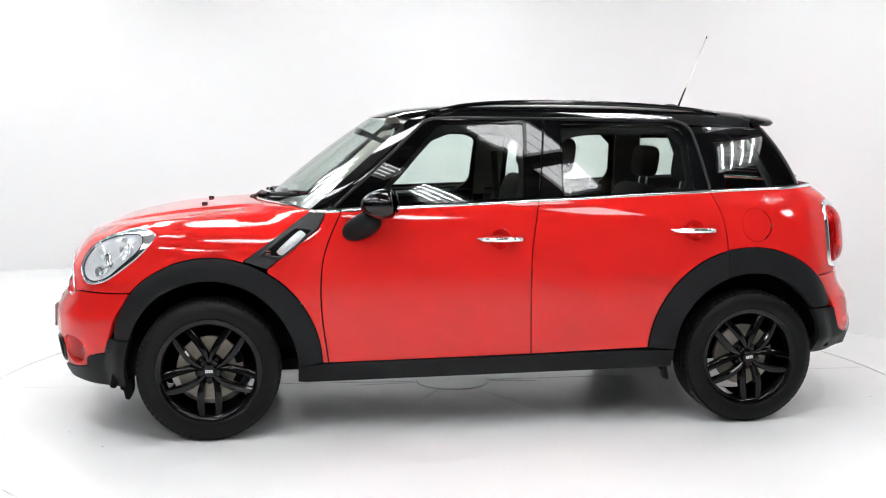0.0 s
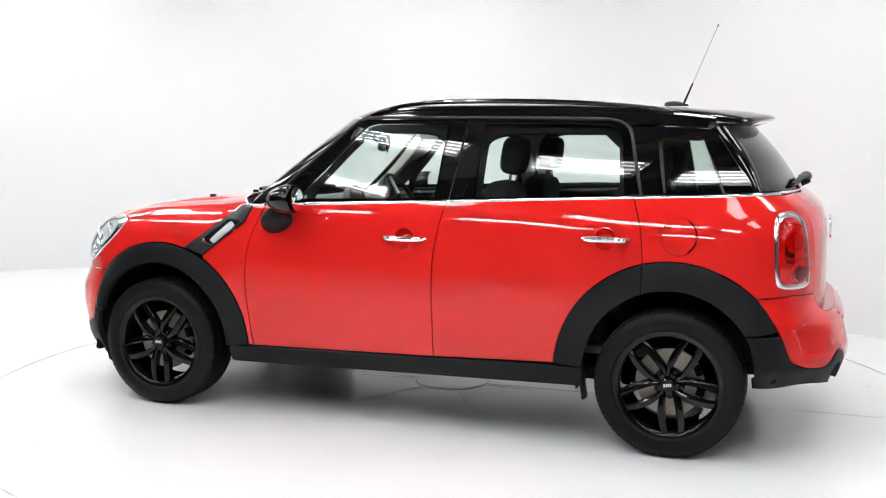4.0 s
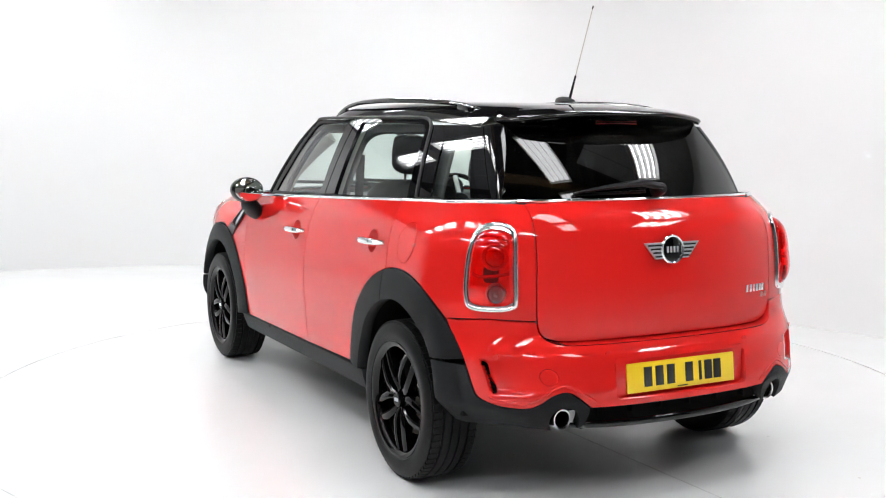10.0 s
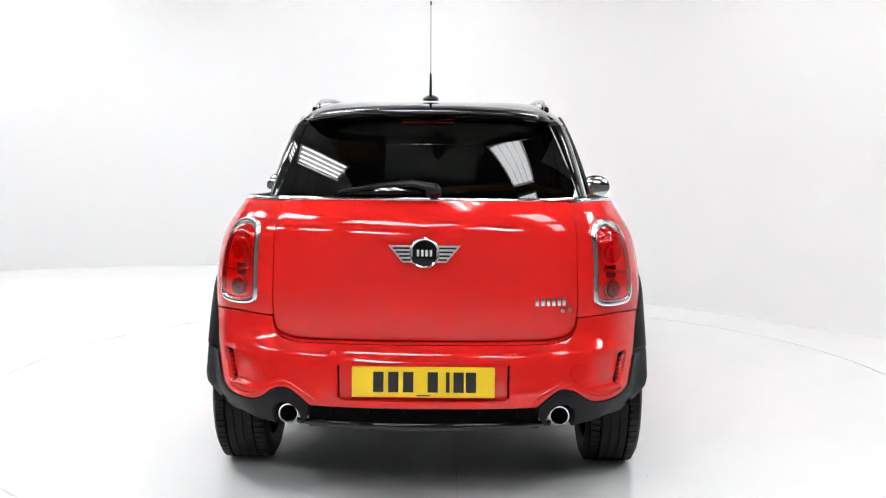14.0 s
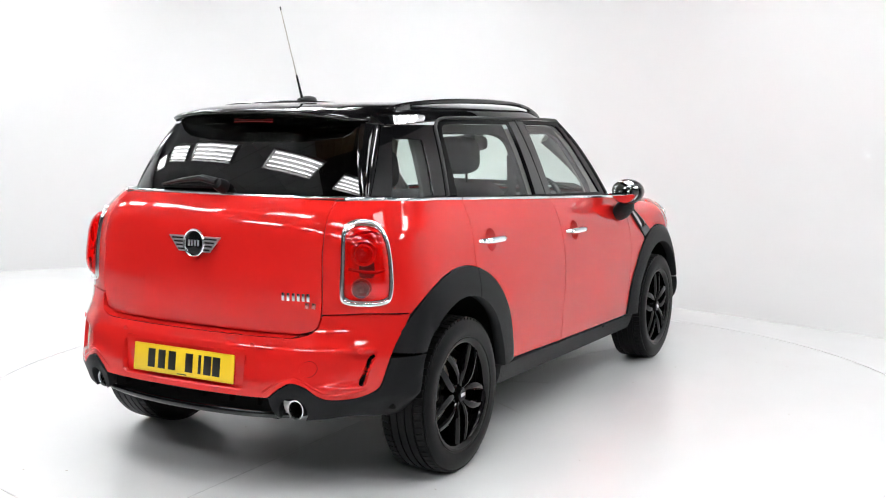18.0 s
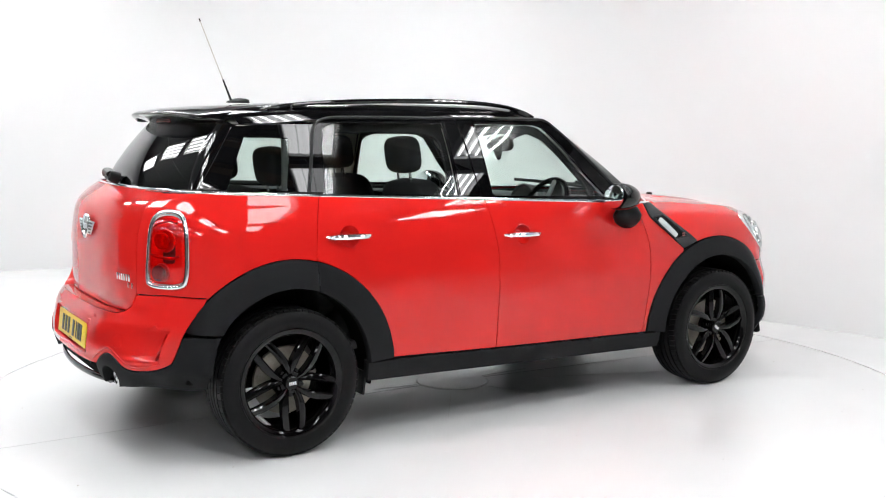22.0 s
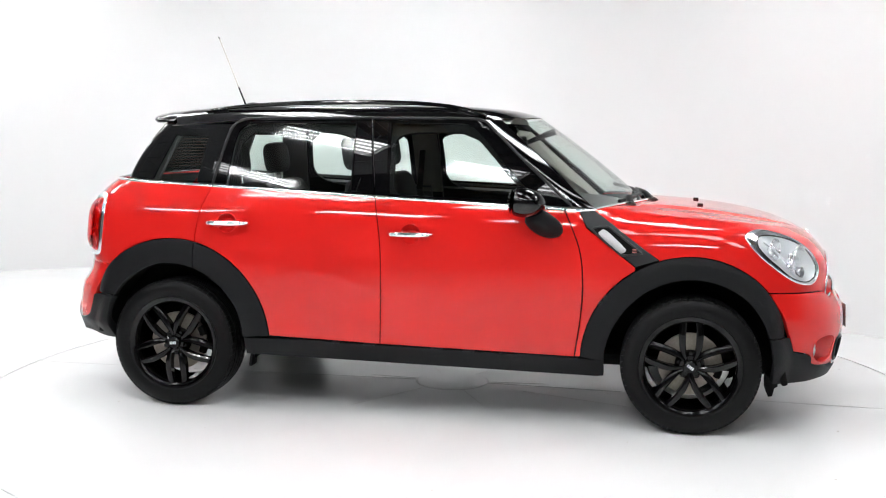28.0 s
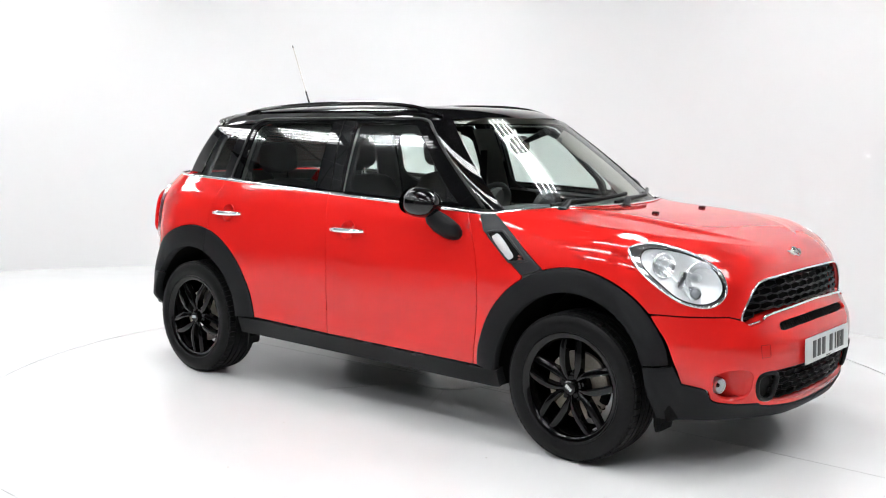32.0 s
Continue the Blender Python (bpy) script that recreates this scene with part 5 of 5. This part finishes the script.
def rear_details():
    # exhausts in black arches
    for s in (0, 1):
        e = new("exhaust")
        e.parent = CAR
        tagged(e, "chrome exhaust tailpipe")
        bm = lathe([(.030, .02), (.030, -.010), (.0325, -.018), (.0375, -.019), (.0415, -.012), (.0415, .15), (.030, .15)], 36, "x", True)
        bmesh.ops.transform(bm, matrix=pose(-1.940, .508, .365), verts=bm.verts)
        part("tip", sided(bm, s), CHROME, e, "chrome tip")
        bm = lathe([(.001, .06), (.0335, .06)], 24, "x")
        bmesh.ops.transform(bm, matrix=pose(-1.940, .508, .365), verts=bm.verts)
        part("bore", sided(bm, s), DARK, e)
        # black colour stands in for the shade on the silencer
        bm = box(.30, .15, .09, .03, (-1.66, .46, .40))
        part("silencer", sided(bm, s), DARK, e, "silencer coloured black as if in shade")
        # added black plate, drawn for the shade behind the pipe
        part("exhaust_shade", sided(box(.02, .16, .125, .004, (-1.868, .505, .405)), s), DARK, CAR, "black plate standing in for shade behind the tailpipe")
        # reflectors, sensors and cover
        panel("towing_cover", TOW, bumper, RED, CAR, "round towing eye cover", mirror=s, gap=.002, cell=.02)
        panel("cover_well", TOW, bumper, DARK, CAR, mirror=s, gap=-.01, flange=0, out=-.012, cell=.03)
        for u, z in ((-1.745, .600), (-2.095, .604)):
            p = bumper(u, z)
            d = Vector((-1, .15 if u > -1.9 else .05, 0)) if u < -1.9 else Vector((-.75, .65, 0))
            part("parking_sensor", sided(facing(p, d, lathe([(.001, .002), (.011, .002), (.0125, -.001)], 18, "z")), s), RED, CAR, "small red parking sensor")
        panel("vent", VENT, lambda u, z: bumper(u, z) - Vector((-.03, .03, 0)), DARK, CAR, "dark side vent", mirror=s, gap=-.006, flange=0, cell=.02)
        for k in range(7):
            z = .455 + .016 * k
            along([(-1.733 + .010 * i + .003 * k, z + .012) for i in range(5)], lambda u, zz: bumper(u, zz) - Vector((-.014, .014, 0)), .0024, DARK, "vent_bar", CAR, s=s, out=0, closed=False, n=5)
        # raised edge over the tailpipe
        along(spline([(-1.70, .452), (-1.755, .440), (-1.834, .435), (-1.892, .460), (-1.930, .486), (-1.968, .496), (-2.016, .465), (-2.05, .434)], 5), bumper, .006, RED, "bumper_crease", CAR, s=s, out=-.0035, closed=False)
    # diffuser between the tailpipes
    line = [Vector((-2.016 + .06 * v * v, .475 * v, .352 + .006 * v ** 4)) for v in np.linspace(-1, 1, 31)]
    part("diffuser_lip", tube([q - Vector((0, 0, .019)) for q in line], [.010 * (1 - .35 * abs(v) ** 6) for v in np.linspace(-1, 1, 31)], 16, flat=1.5), BLACK, CAR, "gloss black diffuser lip")
    for k in range(6):
        part("diffuser_fin", box(.04, .008, .05, .002, (-1.972, -.35 + .14 * k, .392)), DARK, CAR)
    part("diffuser_back", box(.02, .86, .11, 0, (-1.955, 0, .375)), DARK, CAR, "dark recess of the diffuser")
    part("diffuser_edge", tube([Vector((-2.030 + .05 * v * v, .44 * v, .409)) for v in np.linspace(-1, 1, 25)], .006, 8), PLASTIC, CAR)
    # model lettering as bars
    bm = bmesh.new()
    w = new("model_lettering")
    w.parent = CAR
    tagged(w, "chrome lettering as plain bars")
    for k in range(6):
        u = -2.040 + .0155 * k
        p = shell(u, .788)
        part("bar", flipped(facing(p, (-1, .12, 0), box(.0125, .030, .005, .001))), CHROME, w)
    for k in range(2):
        p = shell(-1.967 + .022 * k, .757)
        part("bar", flipped(facing(p, (-1, .12, 0), box(.017, .022, .005, .001), 8)), REDCHROME, w, "red-edged chrome bar")
    # plate recess
    part("plate_recess", box(.012, .62, .165, .004, (-2.008, 0, .505)), RED, CAR, "red plate recess")


def under():
    """Dark inner shell, wheel housings and floor pan."""
    for s in (0, 1):
        line2 = dense([(.86, 1.0), (.86, .45), (.80, .28), (-.80, .30), (-.86, .5)], .06) + arch("rear_outer", 30, 132, 20)[1:] + [(-1.60, .66), (-1.60, 1.13)] + [(x, waist(x) + .008) for x in np.linspace(-1.5, .80, 16)]
        panel("inner_side", line2, shell, DARK, CAR, "", mirror=s, out=-.0128, gap=0, flange=.03, holes=[arc(*HANDLE_F, .056, 0, 360, 20)[:-1], arc(*HANDLE_R, .056, 0, 360, 20)[:-1]])
        for cx in (FX, RX):
            bm = bmesh.new()
            n = 26
            a0, a1 = (-14, 190) if cx > 0 else (-10, 180)
            r = .425
            outer, inner = [], []
            for k in range(n + 1):
                t = radians(a0 + (a1 - a0) * k / n)
                x, z = cx + r * math.cos(t), LOW + r * math.sin(t)
                outer.append(bm.verts.new((x, min(.850, bumper(U(x, z), z).y - .012), z)))
                inner.append(bm.verts.new((cx + r * math.cos(t), .50, LOW + r * math.sin(t))))
            for k in range(n):
                bm.faces.new((outer[k], outer[k + 1], inner[k + 1], inner[k]))
            bm.faces.new(inner)
            part("wheel_housing", sided(bm, s), DARK, CAR, "black wheel housing")
        bm = bmesh.new()
        side = [(1.655, .28), (1.69, .28), (1.705, .25), (1.704, .232), (1.690, .224), (1.682, .186), (1.664, .182), (1.654, .21), (1.652, .25)]
        faces = [[bm.verts.new((x, y, z)) for x, z in side] for y in (.67, .775)]
        bm.faces.new(faces[0])
        bm.faces.new(faces[1][::-1])
        for i in range(9):
            bm.faces.new((faces[0][i], faces[1][i], faces[1][(i + 1) % 9], faces[0][(i + 1) % 9]))
        bmesh.ops.recalc_face_normals(bm, faces=bm.faces)
        part("mud_flap", sided(bm, s), DARK, CAR, "black spat before the wheel")
        # two black boxes added to stop light showing between bumper and wheel
        part("gap_filler", sided(box(.03, .28, .26, .01, (1.708, .66, .37), (0, -12, 0)), s), DARK, CAR, "black filler added behind the bumper to shut out light")
        part("gap_filler", sided(box(.03, .30, .20, .01, (-1.715, .66, .455), (0, 10, 0)), s), DARK, CAR, "black filler added behind the bumper to shut out light")
        part("mud_flap", sided(box(.014, .08, .11, .006, (-.903, .755, .262), (0, 8, 0)), s), SATIN, CAR, "black spat before the wheel")
        part("suspension_arm", sided(tube([(RX, .30, .26), (RX + .02, .68, .30)], .03, 8), s), DARK, CAR)
        part("jacking_rail", sided(box(1.5, .05, .06, .01, (0, .68, .29)), s), DARK, CAR)
    part("floor_pan", box(3.2, 1.30, .06, .02, (0, 0, .30)), DARK, CAR, "black underbody")
    part("engine_bulkhead", box(.9, 1.0, .45, .05, (1.45, 0, .55)), DARK, CAR)
    part("boot_floor", box(.7, 1.2, .30, .03, (-1.50, 0, .55)), DARK, CAR)


def seat(parent, at, back_h, width, headrest=True, lean=12):
    s = new("seat")
    s.parent = parent
    s.matrix_basis = pose(*at)
    tagged(s, "dark cloth seat with headrest")

    def cushion(x, y, z, bev, p, turn=(0, 0, 0)):
        bm = box(x, y, z, bev, p, turn, 4)
        return bm
    def pillow(x, y, z, p, turn=(0, 0, 0), e=.55):
        """A rounded cushion."""
        bm = bmesh.new()
        bmesh.ops.create_uvsphere(bm, u_segments=28, v_segments=18, radius=1)
        for v in bm.verts:
            v.co = Vector([math.copysign(abs(c) ** e, c) * d / 2 for c, d in zip(v.co, (x, y, z))])
        bmesh.ops.transform(bm, matrix=pose(*p, *turn), verts=bm.verts)
        return bm
    part("cushion", cushion(.50, width, .16, .06, (.20, 0, .42), (0, -6, 0)), CLOTH, s)
    part("backrest", join(pillow(.15, width, back_h + .04, (-.12, 0, .45 + back_h / 2), (0, -lean, 0), .42), cushion(.15, .09, back_h * .75, .04, (-.08, width / 2 - .05, .42 + back_h / 2), (0, -lean, 8)),
                          cushion(.15, .09, back_h * .75, .04, (-.08, -width / 2 + .05, .42 + back_h / 2), (0, -lean, -8))), CLOTH, s)
    if headrest:
        top = .45 + back_h
        off = -.12 - math.tan(radians(lean)) * back_h / 2
        part("headrest", pillow(.11, .255, .185, (off - .04, 0, top + .140), (0, -8, 0)), CLOTH, s)
        for y in (-.06, .06):
            part("post", tube([(off - .02, y, top - .04), (off - .035, y, top + .07)], .007, 8), CHROME, s, "steel post")
    return s


def interior():
    for y in (-.37, .37):
        seat(CAR, (-.235, y, .09), .62, .50)
    for y in (-.33, .33):
        seat(CAR, (-.93, y, .10), .56, .60, True, 14)
    # dashboard
    def dash(a, b):
        v = 2 * b - 1
        keys = [(0, .98, 1.035), (.35, .72, 1.05), (.55, .60, 1.03), (.7, .55, .95), (1, .56, .72)]
        x = np.interp(a, [k[0] for k in keys], [k[1] for k in keys])
        z = np.interp(a, [k[0] for k in keys], [k[2] for k in keys])
        return Vector((x - .18 * v * v * (1 - a) - .0 * a, .70 * v, z + .015 * math.exp(-((v + .52) / .2) ** 2) * (1 if .2 < a < .6 else 0)))
    grid("dashboard", dash, 20, 30, TRIM, CAR, "dark dashboard", flip=False)
    w = new("steering_wheel")
    w.parent = CAR
    w.matrix_basis = pose(.44, -.37, .99, 0, -62, 0)
    tagged(w, "black steering wheel")
    ring = lathe([(.185 + .014 * math.cos(t), .014 * math.sin(t)) for t in [2 * math.pi * k / 10 for k in range(10)]], 40, "z", True)
    part("ring", ring, SATIN, w)
    part("hub", lathe([(.001, .03), (.05, .028), (.065, .01), (.06, -.05)], 24, "z"), SATIN, w)
    for a in (0, 180, 270):
        part("spoke", box(.13, .03, .012, .004, (.12 * math.cos(radians(a + 90)), .12 * math.sin(radians(a + 90)), .005), (0, 0, a + 90)), SILVER, w)
    part("steering_column", tube([(.46, -.37, .98), (.66, -.37, .90)], .04, 12), TRIM, CAR)
    part("dial", facing((.56, 0, 1.0), (-1, 0, .25), lathe([(.001, .0), (.10, .0), (.11, .012), (.118, .006), (.12, -.03)], 36, "z")), TRIM, CAR, "large round dial")
    part("binnacle", facing((.53, -.37, 1.075), (-1, 0, .2), lathe([(.001, .0), (.055, .0), (.065, .01), (.07, -.03)], 28, "z")), TRIM, CAR, "round rev counter")
    for y in (-.55, .55):
        part("air_vent", facing((.56, y, .99), (-1, 0, .1), lathe([(.02, .0), (.045, .004), (.055, -.002), (.058, -.03)], 24, "z")), TRIM, CAR)
    # mirror in the windscreen
    m = new("cabin_mirror")
    m.parent = CAR
    tagged(m, "oval cabin mirror")
    bm = bmesh.new()
    bmesh.ops.create_uvsphere(bm, u_segments=28, v_segments=16, radius=1)
    for v in bm.verts:
        v.co = Vector([math.copysign(abs(c) ** .6, c) * d for c, d in zip(v.co, (.020, .105, .046))])
    bmesh.ops.transform(bm, matrix=pose(.40, 0, 1.350, 0, -8, 10), verts=bm.verts)
    part("shell", bm, SATIN, m)
    part("stem", tube([(.41, 0, 1.355), (.46, 0, 1.375), (.53, 0, 1.405), (.575, 0, 1.42)], [.012, .014, .018, .020], 10), SATIN, m)
    bm = lathe([(.001, 0), (.038, 0)], 24, "z")
    bmesh.ops.scale(bm, vec=(1, 2.4, 1), verts=bm.verts)
    bmesh.ops.transform(bm, matrix=Matrix.Translation((.381, -.003, 1.343)) @ Vector((-1, -.17, -.14)).to_track_quat("Z", "Y").to_matrix().to_4x4() @ pose(0, 0, 0), verts=bm.verts)
    part("glass", bm, MIRROR, m, "oval mirror glass")
    # headliner
    def lining(a, b):
        v = 2 * b - 1
        x = -1.42 + 1.80 * a
        return Vector((x, (.565 - .5 * max(0, x - .15)) * v, min(ROOF_E(x), 1.475) + .035 * (1 - abs(v) ** 4) - .012))
    grid("headliner", lining, 16, 12, BEIGE, CAR, "pale cloth headliner")
    for s in (0, 1):
        # inside of the pillars and door tops
        panel("pillar_lining", [(-.20, 1.45), (-.37, 1.45), (-.36, 1.05), (-.20, 1.05)], cabin, BEIGE, CAR, "pale pillar lining", mirror=s, out=-.035, gap=0, flange=.02)
        panel("rear_pillar_lining", [(-1.05, 1.44), (-1.20, 1.43), (-1.25, 1.10), (-1.08, 1.10)], cabin, TRIM, CAR, "", mirror=s, out=-.04, gap=0, flange=.02)
        panel("boot_side", dense([(-1.05, .86), (-1.05, waist(-1.05) + .004), (-1.62, 1.158), (-1.80, 1.15), (-1.88, .90), (-1.86, .80), (-1.62, .80)], .06), shell, TRIM, CAR, "dark boot side lining", mirror=s, out=-.016, gap=0, flange=0)
        panel("boot_lining", [(-1.38, 1.43), (-1.46, 1.43), (-1.63, 1.14), (-1.50, 1.14)], cabin, TRIM, CAR, "", mirror=s, out=-.035, gap=0, flange=.02)
        panel("screen_pillar_lining", [(.80, 1.05), (.40, 1.44), (.32, 1.45), (.70, 1.05)], cabin, BEIGE, CAR, "pale pillar lining", mirror=s, out=-.03, gap=0, flange=.07)
        for a, b in ((.68, -.20), (-.27, -1.06)):
            foot = [(b, .50)] if a > 0 else [(b, .82), (-.87, .72), (-.79, .50)]
            line = [(x, waist(x) + .004) for x in np.linspace(a, b, 10)] + foot + [(a, .50)]
            panel("door_card", line, shell, TRIM, CAR, "dark door lining", mirror=s, out=-.05, gap=0, flange=.03)
        part("armrest", sided(box(.45, .06, .05, .02, (.15, .74, .80)), s), TRIM, CAR)
        # belt
        part("seat_belt", sided(tube([(-.30, .60, 1.30), (-.33, .63, 1.0), (-.36, .66, .6)], .022, 6, flat=.12), s), SATIN, CAR, "black seat belt")
    part("parcel_shelf", box(.42, 1.10, .02, .008, (-1.36, 0, 1.06)), TRIM, CAR, "dark parcel shelf")
    part("cabin_floor", box(2.1, 1.35, .04, .01, (-.2, 0, .42)), TRIM, CAR)
    part("centre_console", box(.9, .20, .25, .05, (.25, 0, .55)), TRIM, CAR)


def wheel():
    """A wheel, its outer side towards +y."""
    w = new("wheel")
    tagged(w, "black alloy wheel with five twin spokes")
    R = .3275
    prof = [(.226, -.095), (.245, -.108), (.275, -.113), (.300, -.108), (.314, -.098)]
    # ribs of the tread with grooves between
    edge = [-.092, -.058, -.050, -.022, -.014, .014, .022, .050, .058, .092]
    for k, (a, b) in enumerate(zip(edge[::2], edge[1::2])):
        low = .0065 if k in (0, 4) else 0        # separate blocks stand on the shoulders
        crown = lambda y: R - .006 * (y / .09) ** 4 - low
        prof += [(crown(a) - .007, a), (crown(a), a), (crown(b), b), (crown(b) - .007, b)]
    prof += [(.314, .098), (.300, .108), (.284, .112), (.275, .1135), (.262, .1125), (.245, .110), (.240, .104), (.236, .098), (.226, .092)]
    tyre = part("tyre", lathe(prof, 90), RUBBER, w, "black tyre with grooved tread", 30)
    # tread blocks on the shoulders
    bms = []
    for k in range(68):
        a = 2 * math.pi * k / 68
        for sg in (1, -1):
            b = box(.0268, .036, .012, .0012, seg=1)
            bmesh.ops.transform(b, matrix=pose(0, 0, 0, 0, math.degrees(a), 0) @ pose(0, .0765 * sg, R - .0082, -5 * sg, 0, 7 * sg), verts=b.verts)
            bms.append(b)
    tagged(part("tread", join(*bms), RUBBER, tyre, "", 30), kind="stuff")
    part("rim", lathe([(.226, .092), (.236, .098), (.240, .103), (.239, .107), (.233, .107), (.222, .103), (.213, .096), (.209, .086), (.205, .03), (.198, -.09)], 72), RIM, w, "gloss black rim")
    part("brake_disc", lathe([(.070, .028), (.149, .028), (.151, .018), (.149, .006), (.070, .006)], 56, closed=True), DISC, w, "worn iron brake disc")
    part("brake_hat", lathe([(.001, .01), (.07, .01), (.078, .0), (.078, -.03)], 32), DARK, w)
    cal = [(r * math.cos(radians(a)), y, r * math.sin(radians(a))) for a in range(150, 211, 10) for r, y in ((.135, .012),)]
    part("caliper", tube(cal, [.022] * len(cal), 8), DARK, w)
    for k in range(5):
        c = 270 + 72 * k
        for s in (-1, 1):
            # twin spokes that bow apart and meet the rim side by side
            rows = [(.028, .018, .010, .086, .05), (.060, .031, .0125, .098, .05), (.095, .038, .0150, .104, .045), (.135, .0405, .0160, .104, .040), (.175, .039, .0160, .101, .036), (.222, .035, .0150, .094, .034)]
            bm = bmesh.new()
            rings = []
            for r, lat, hw, y, dp in rows:
                cs, sn = math.cos(radians(c)), math.sin(radians(c))
                sec = [(lat - hw, y - dp), (lat - hw, y - .006), (lat - hw * .55, y), (lat + hw * .45, y - .001), (lat + hw, y - .008), (lat + hw, y - dp)]
                ring = []
                for la, yy in sec:
                    la *= s
                    ring.append(bm.verts.new((r * cs - la * sn, yy, r * sn + la * cs)))
                rings.append(ring)
            for a, b in zip(rings, rings[1:]):
                for i in range(6):
                    bm.faces.new((a[i], a[(i + 1) % 6], b[(i + 1) % 6], b[i]))
            bmesh.ops.recalc_face_normals(bm, faces=bm.faces)
            part("spoke", bm, RIM, w, "", 40)
        cs, sn = math.cos(radians(c)), math.sin(radians(c))
        bm = lathe([(.001, .078), (.009, .078), (.011, .072), (.011, .05)], 12)
        bmesh.ops.transform(bm, matrix=pose(.056 * cs, 0, .056 * sn), verts=bm.verts)
        part("wheel_bolt", bm, RIM, w)
    part("hub", lathe([(.001, .085), (.05, .084), (.066, .06), (.07, .01)], 32), RIM, w)
    part("hub_cap", lathe([(.001, .104), (.026, .104), (.031, .100), (.033, .085)], 28), RIM, w, "black hub cap")
    part("cap_mark", join(*[box(.0065, .002, .014, 0, (-.0135 + .009 * k, .1045, 0)) for k in range(4)]), SILVER, w, "small silver bars")
    return w


def wheels():
    first = wheel()
    first.parent = CAR
    for k, (x, y, turn) in enumerate(((FX, 1, 0), (RX, 1, -7), (FX, -1, 36), (RX, -1, -4))):
        m = pose(x, .7705 * y, .3275, 0, 0, 0 if y > 0 else 180) @ pose(0, 0, 0, 0, -turn, 0)
        if k == 0:
            first.matrix_basis = m
        else:
            copy_thing(first, m)


body_shell()
cabin_shell()
under()
interior()
wheels()
headlights()
taillights()
grille()
handles()
door_mirrors()
trims()
wipers()
roof_things()
rear_details()
badge((-1.938, 0, .972), (-1, 0, .08), .135, .057, "rear_emblem")
badge((1.921, 0, .889), (.75, 0, .62), .075, .026, "bonnet_emblem")
plate((-2.020, 0, .504), (-1, 0, .12), YELLOW, "yellow number plate with plain dark bars")
plate((2.0875, 0, .497), (1, 0, .03), PLATEW, "white number plate with plain dark bars")


def motions():
    spin, rows = [], []
    for t, a in enumerate(HEADINGS):
        c, s = math.cos(radians(a)), math.sin(radians(a))
        ox, oy = -.0237, .0964
        rows.append((t, pose(c * ox - s * oy, s * ox + c * oy, 0, 0, 0, a)))
        spin.append((t, pose(CX, CY, 0, 0, 0, a)))
    walk(CAR, rows)
    walk(TABLE, spin)


motions()
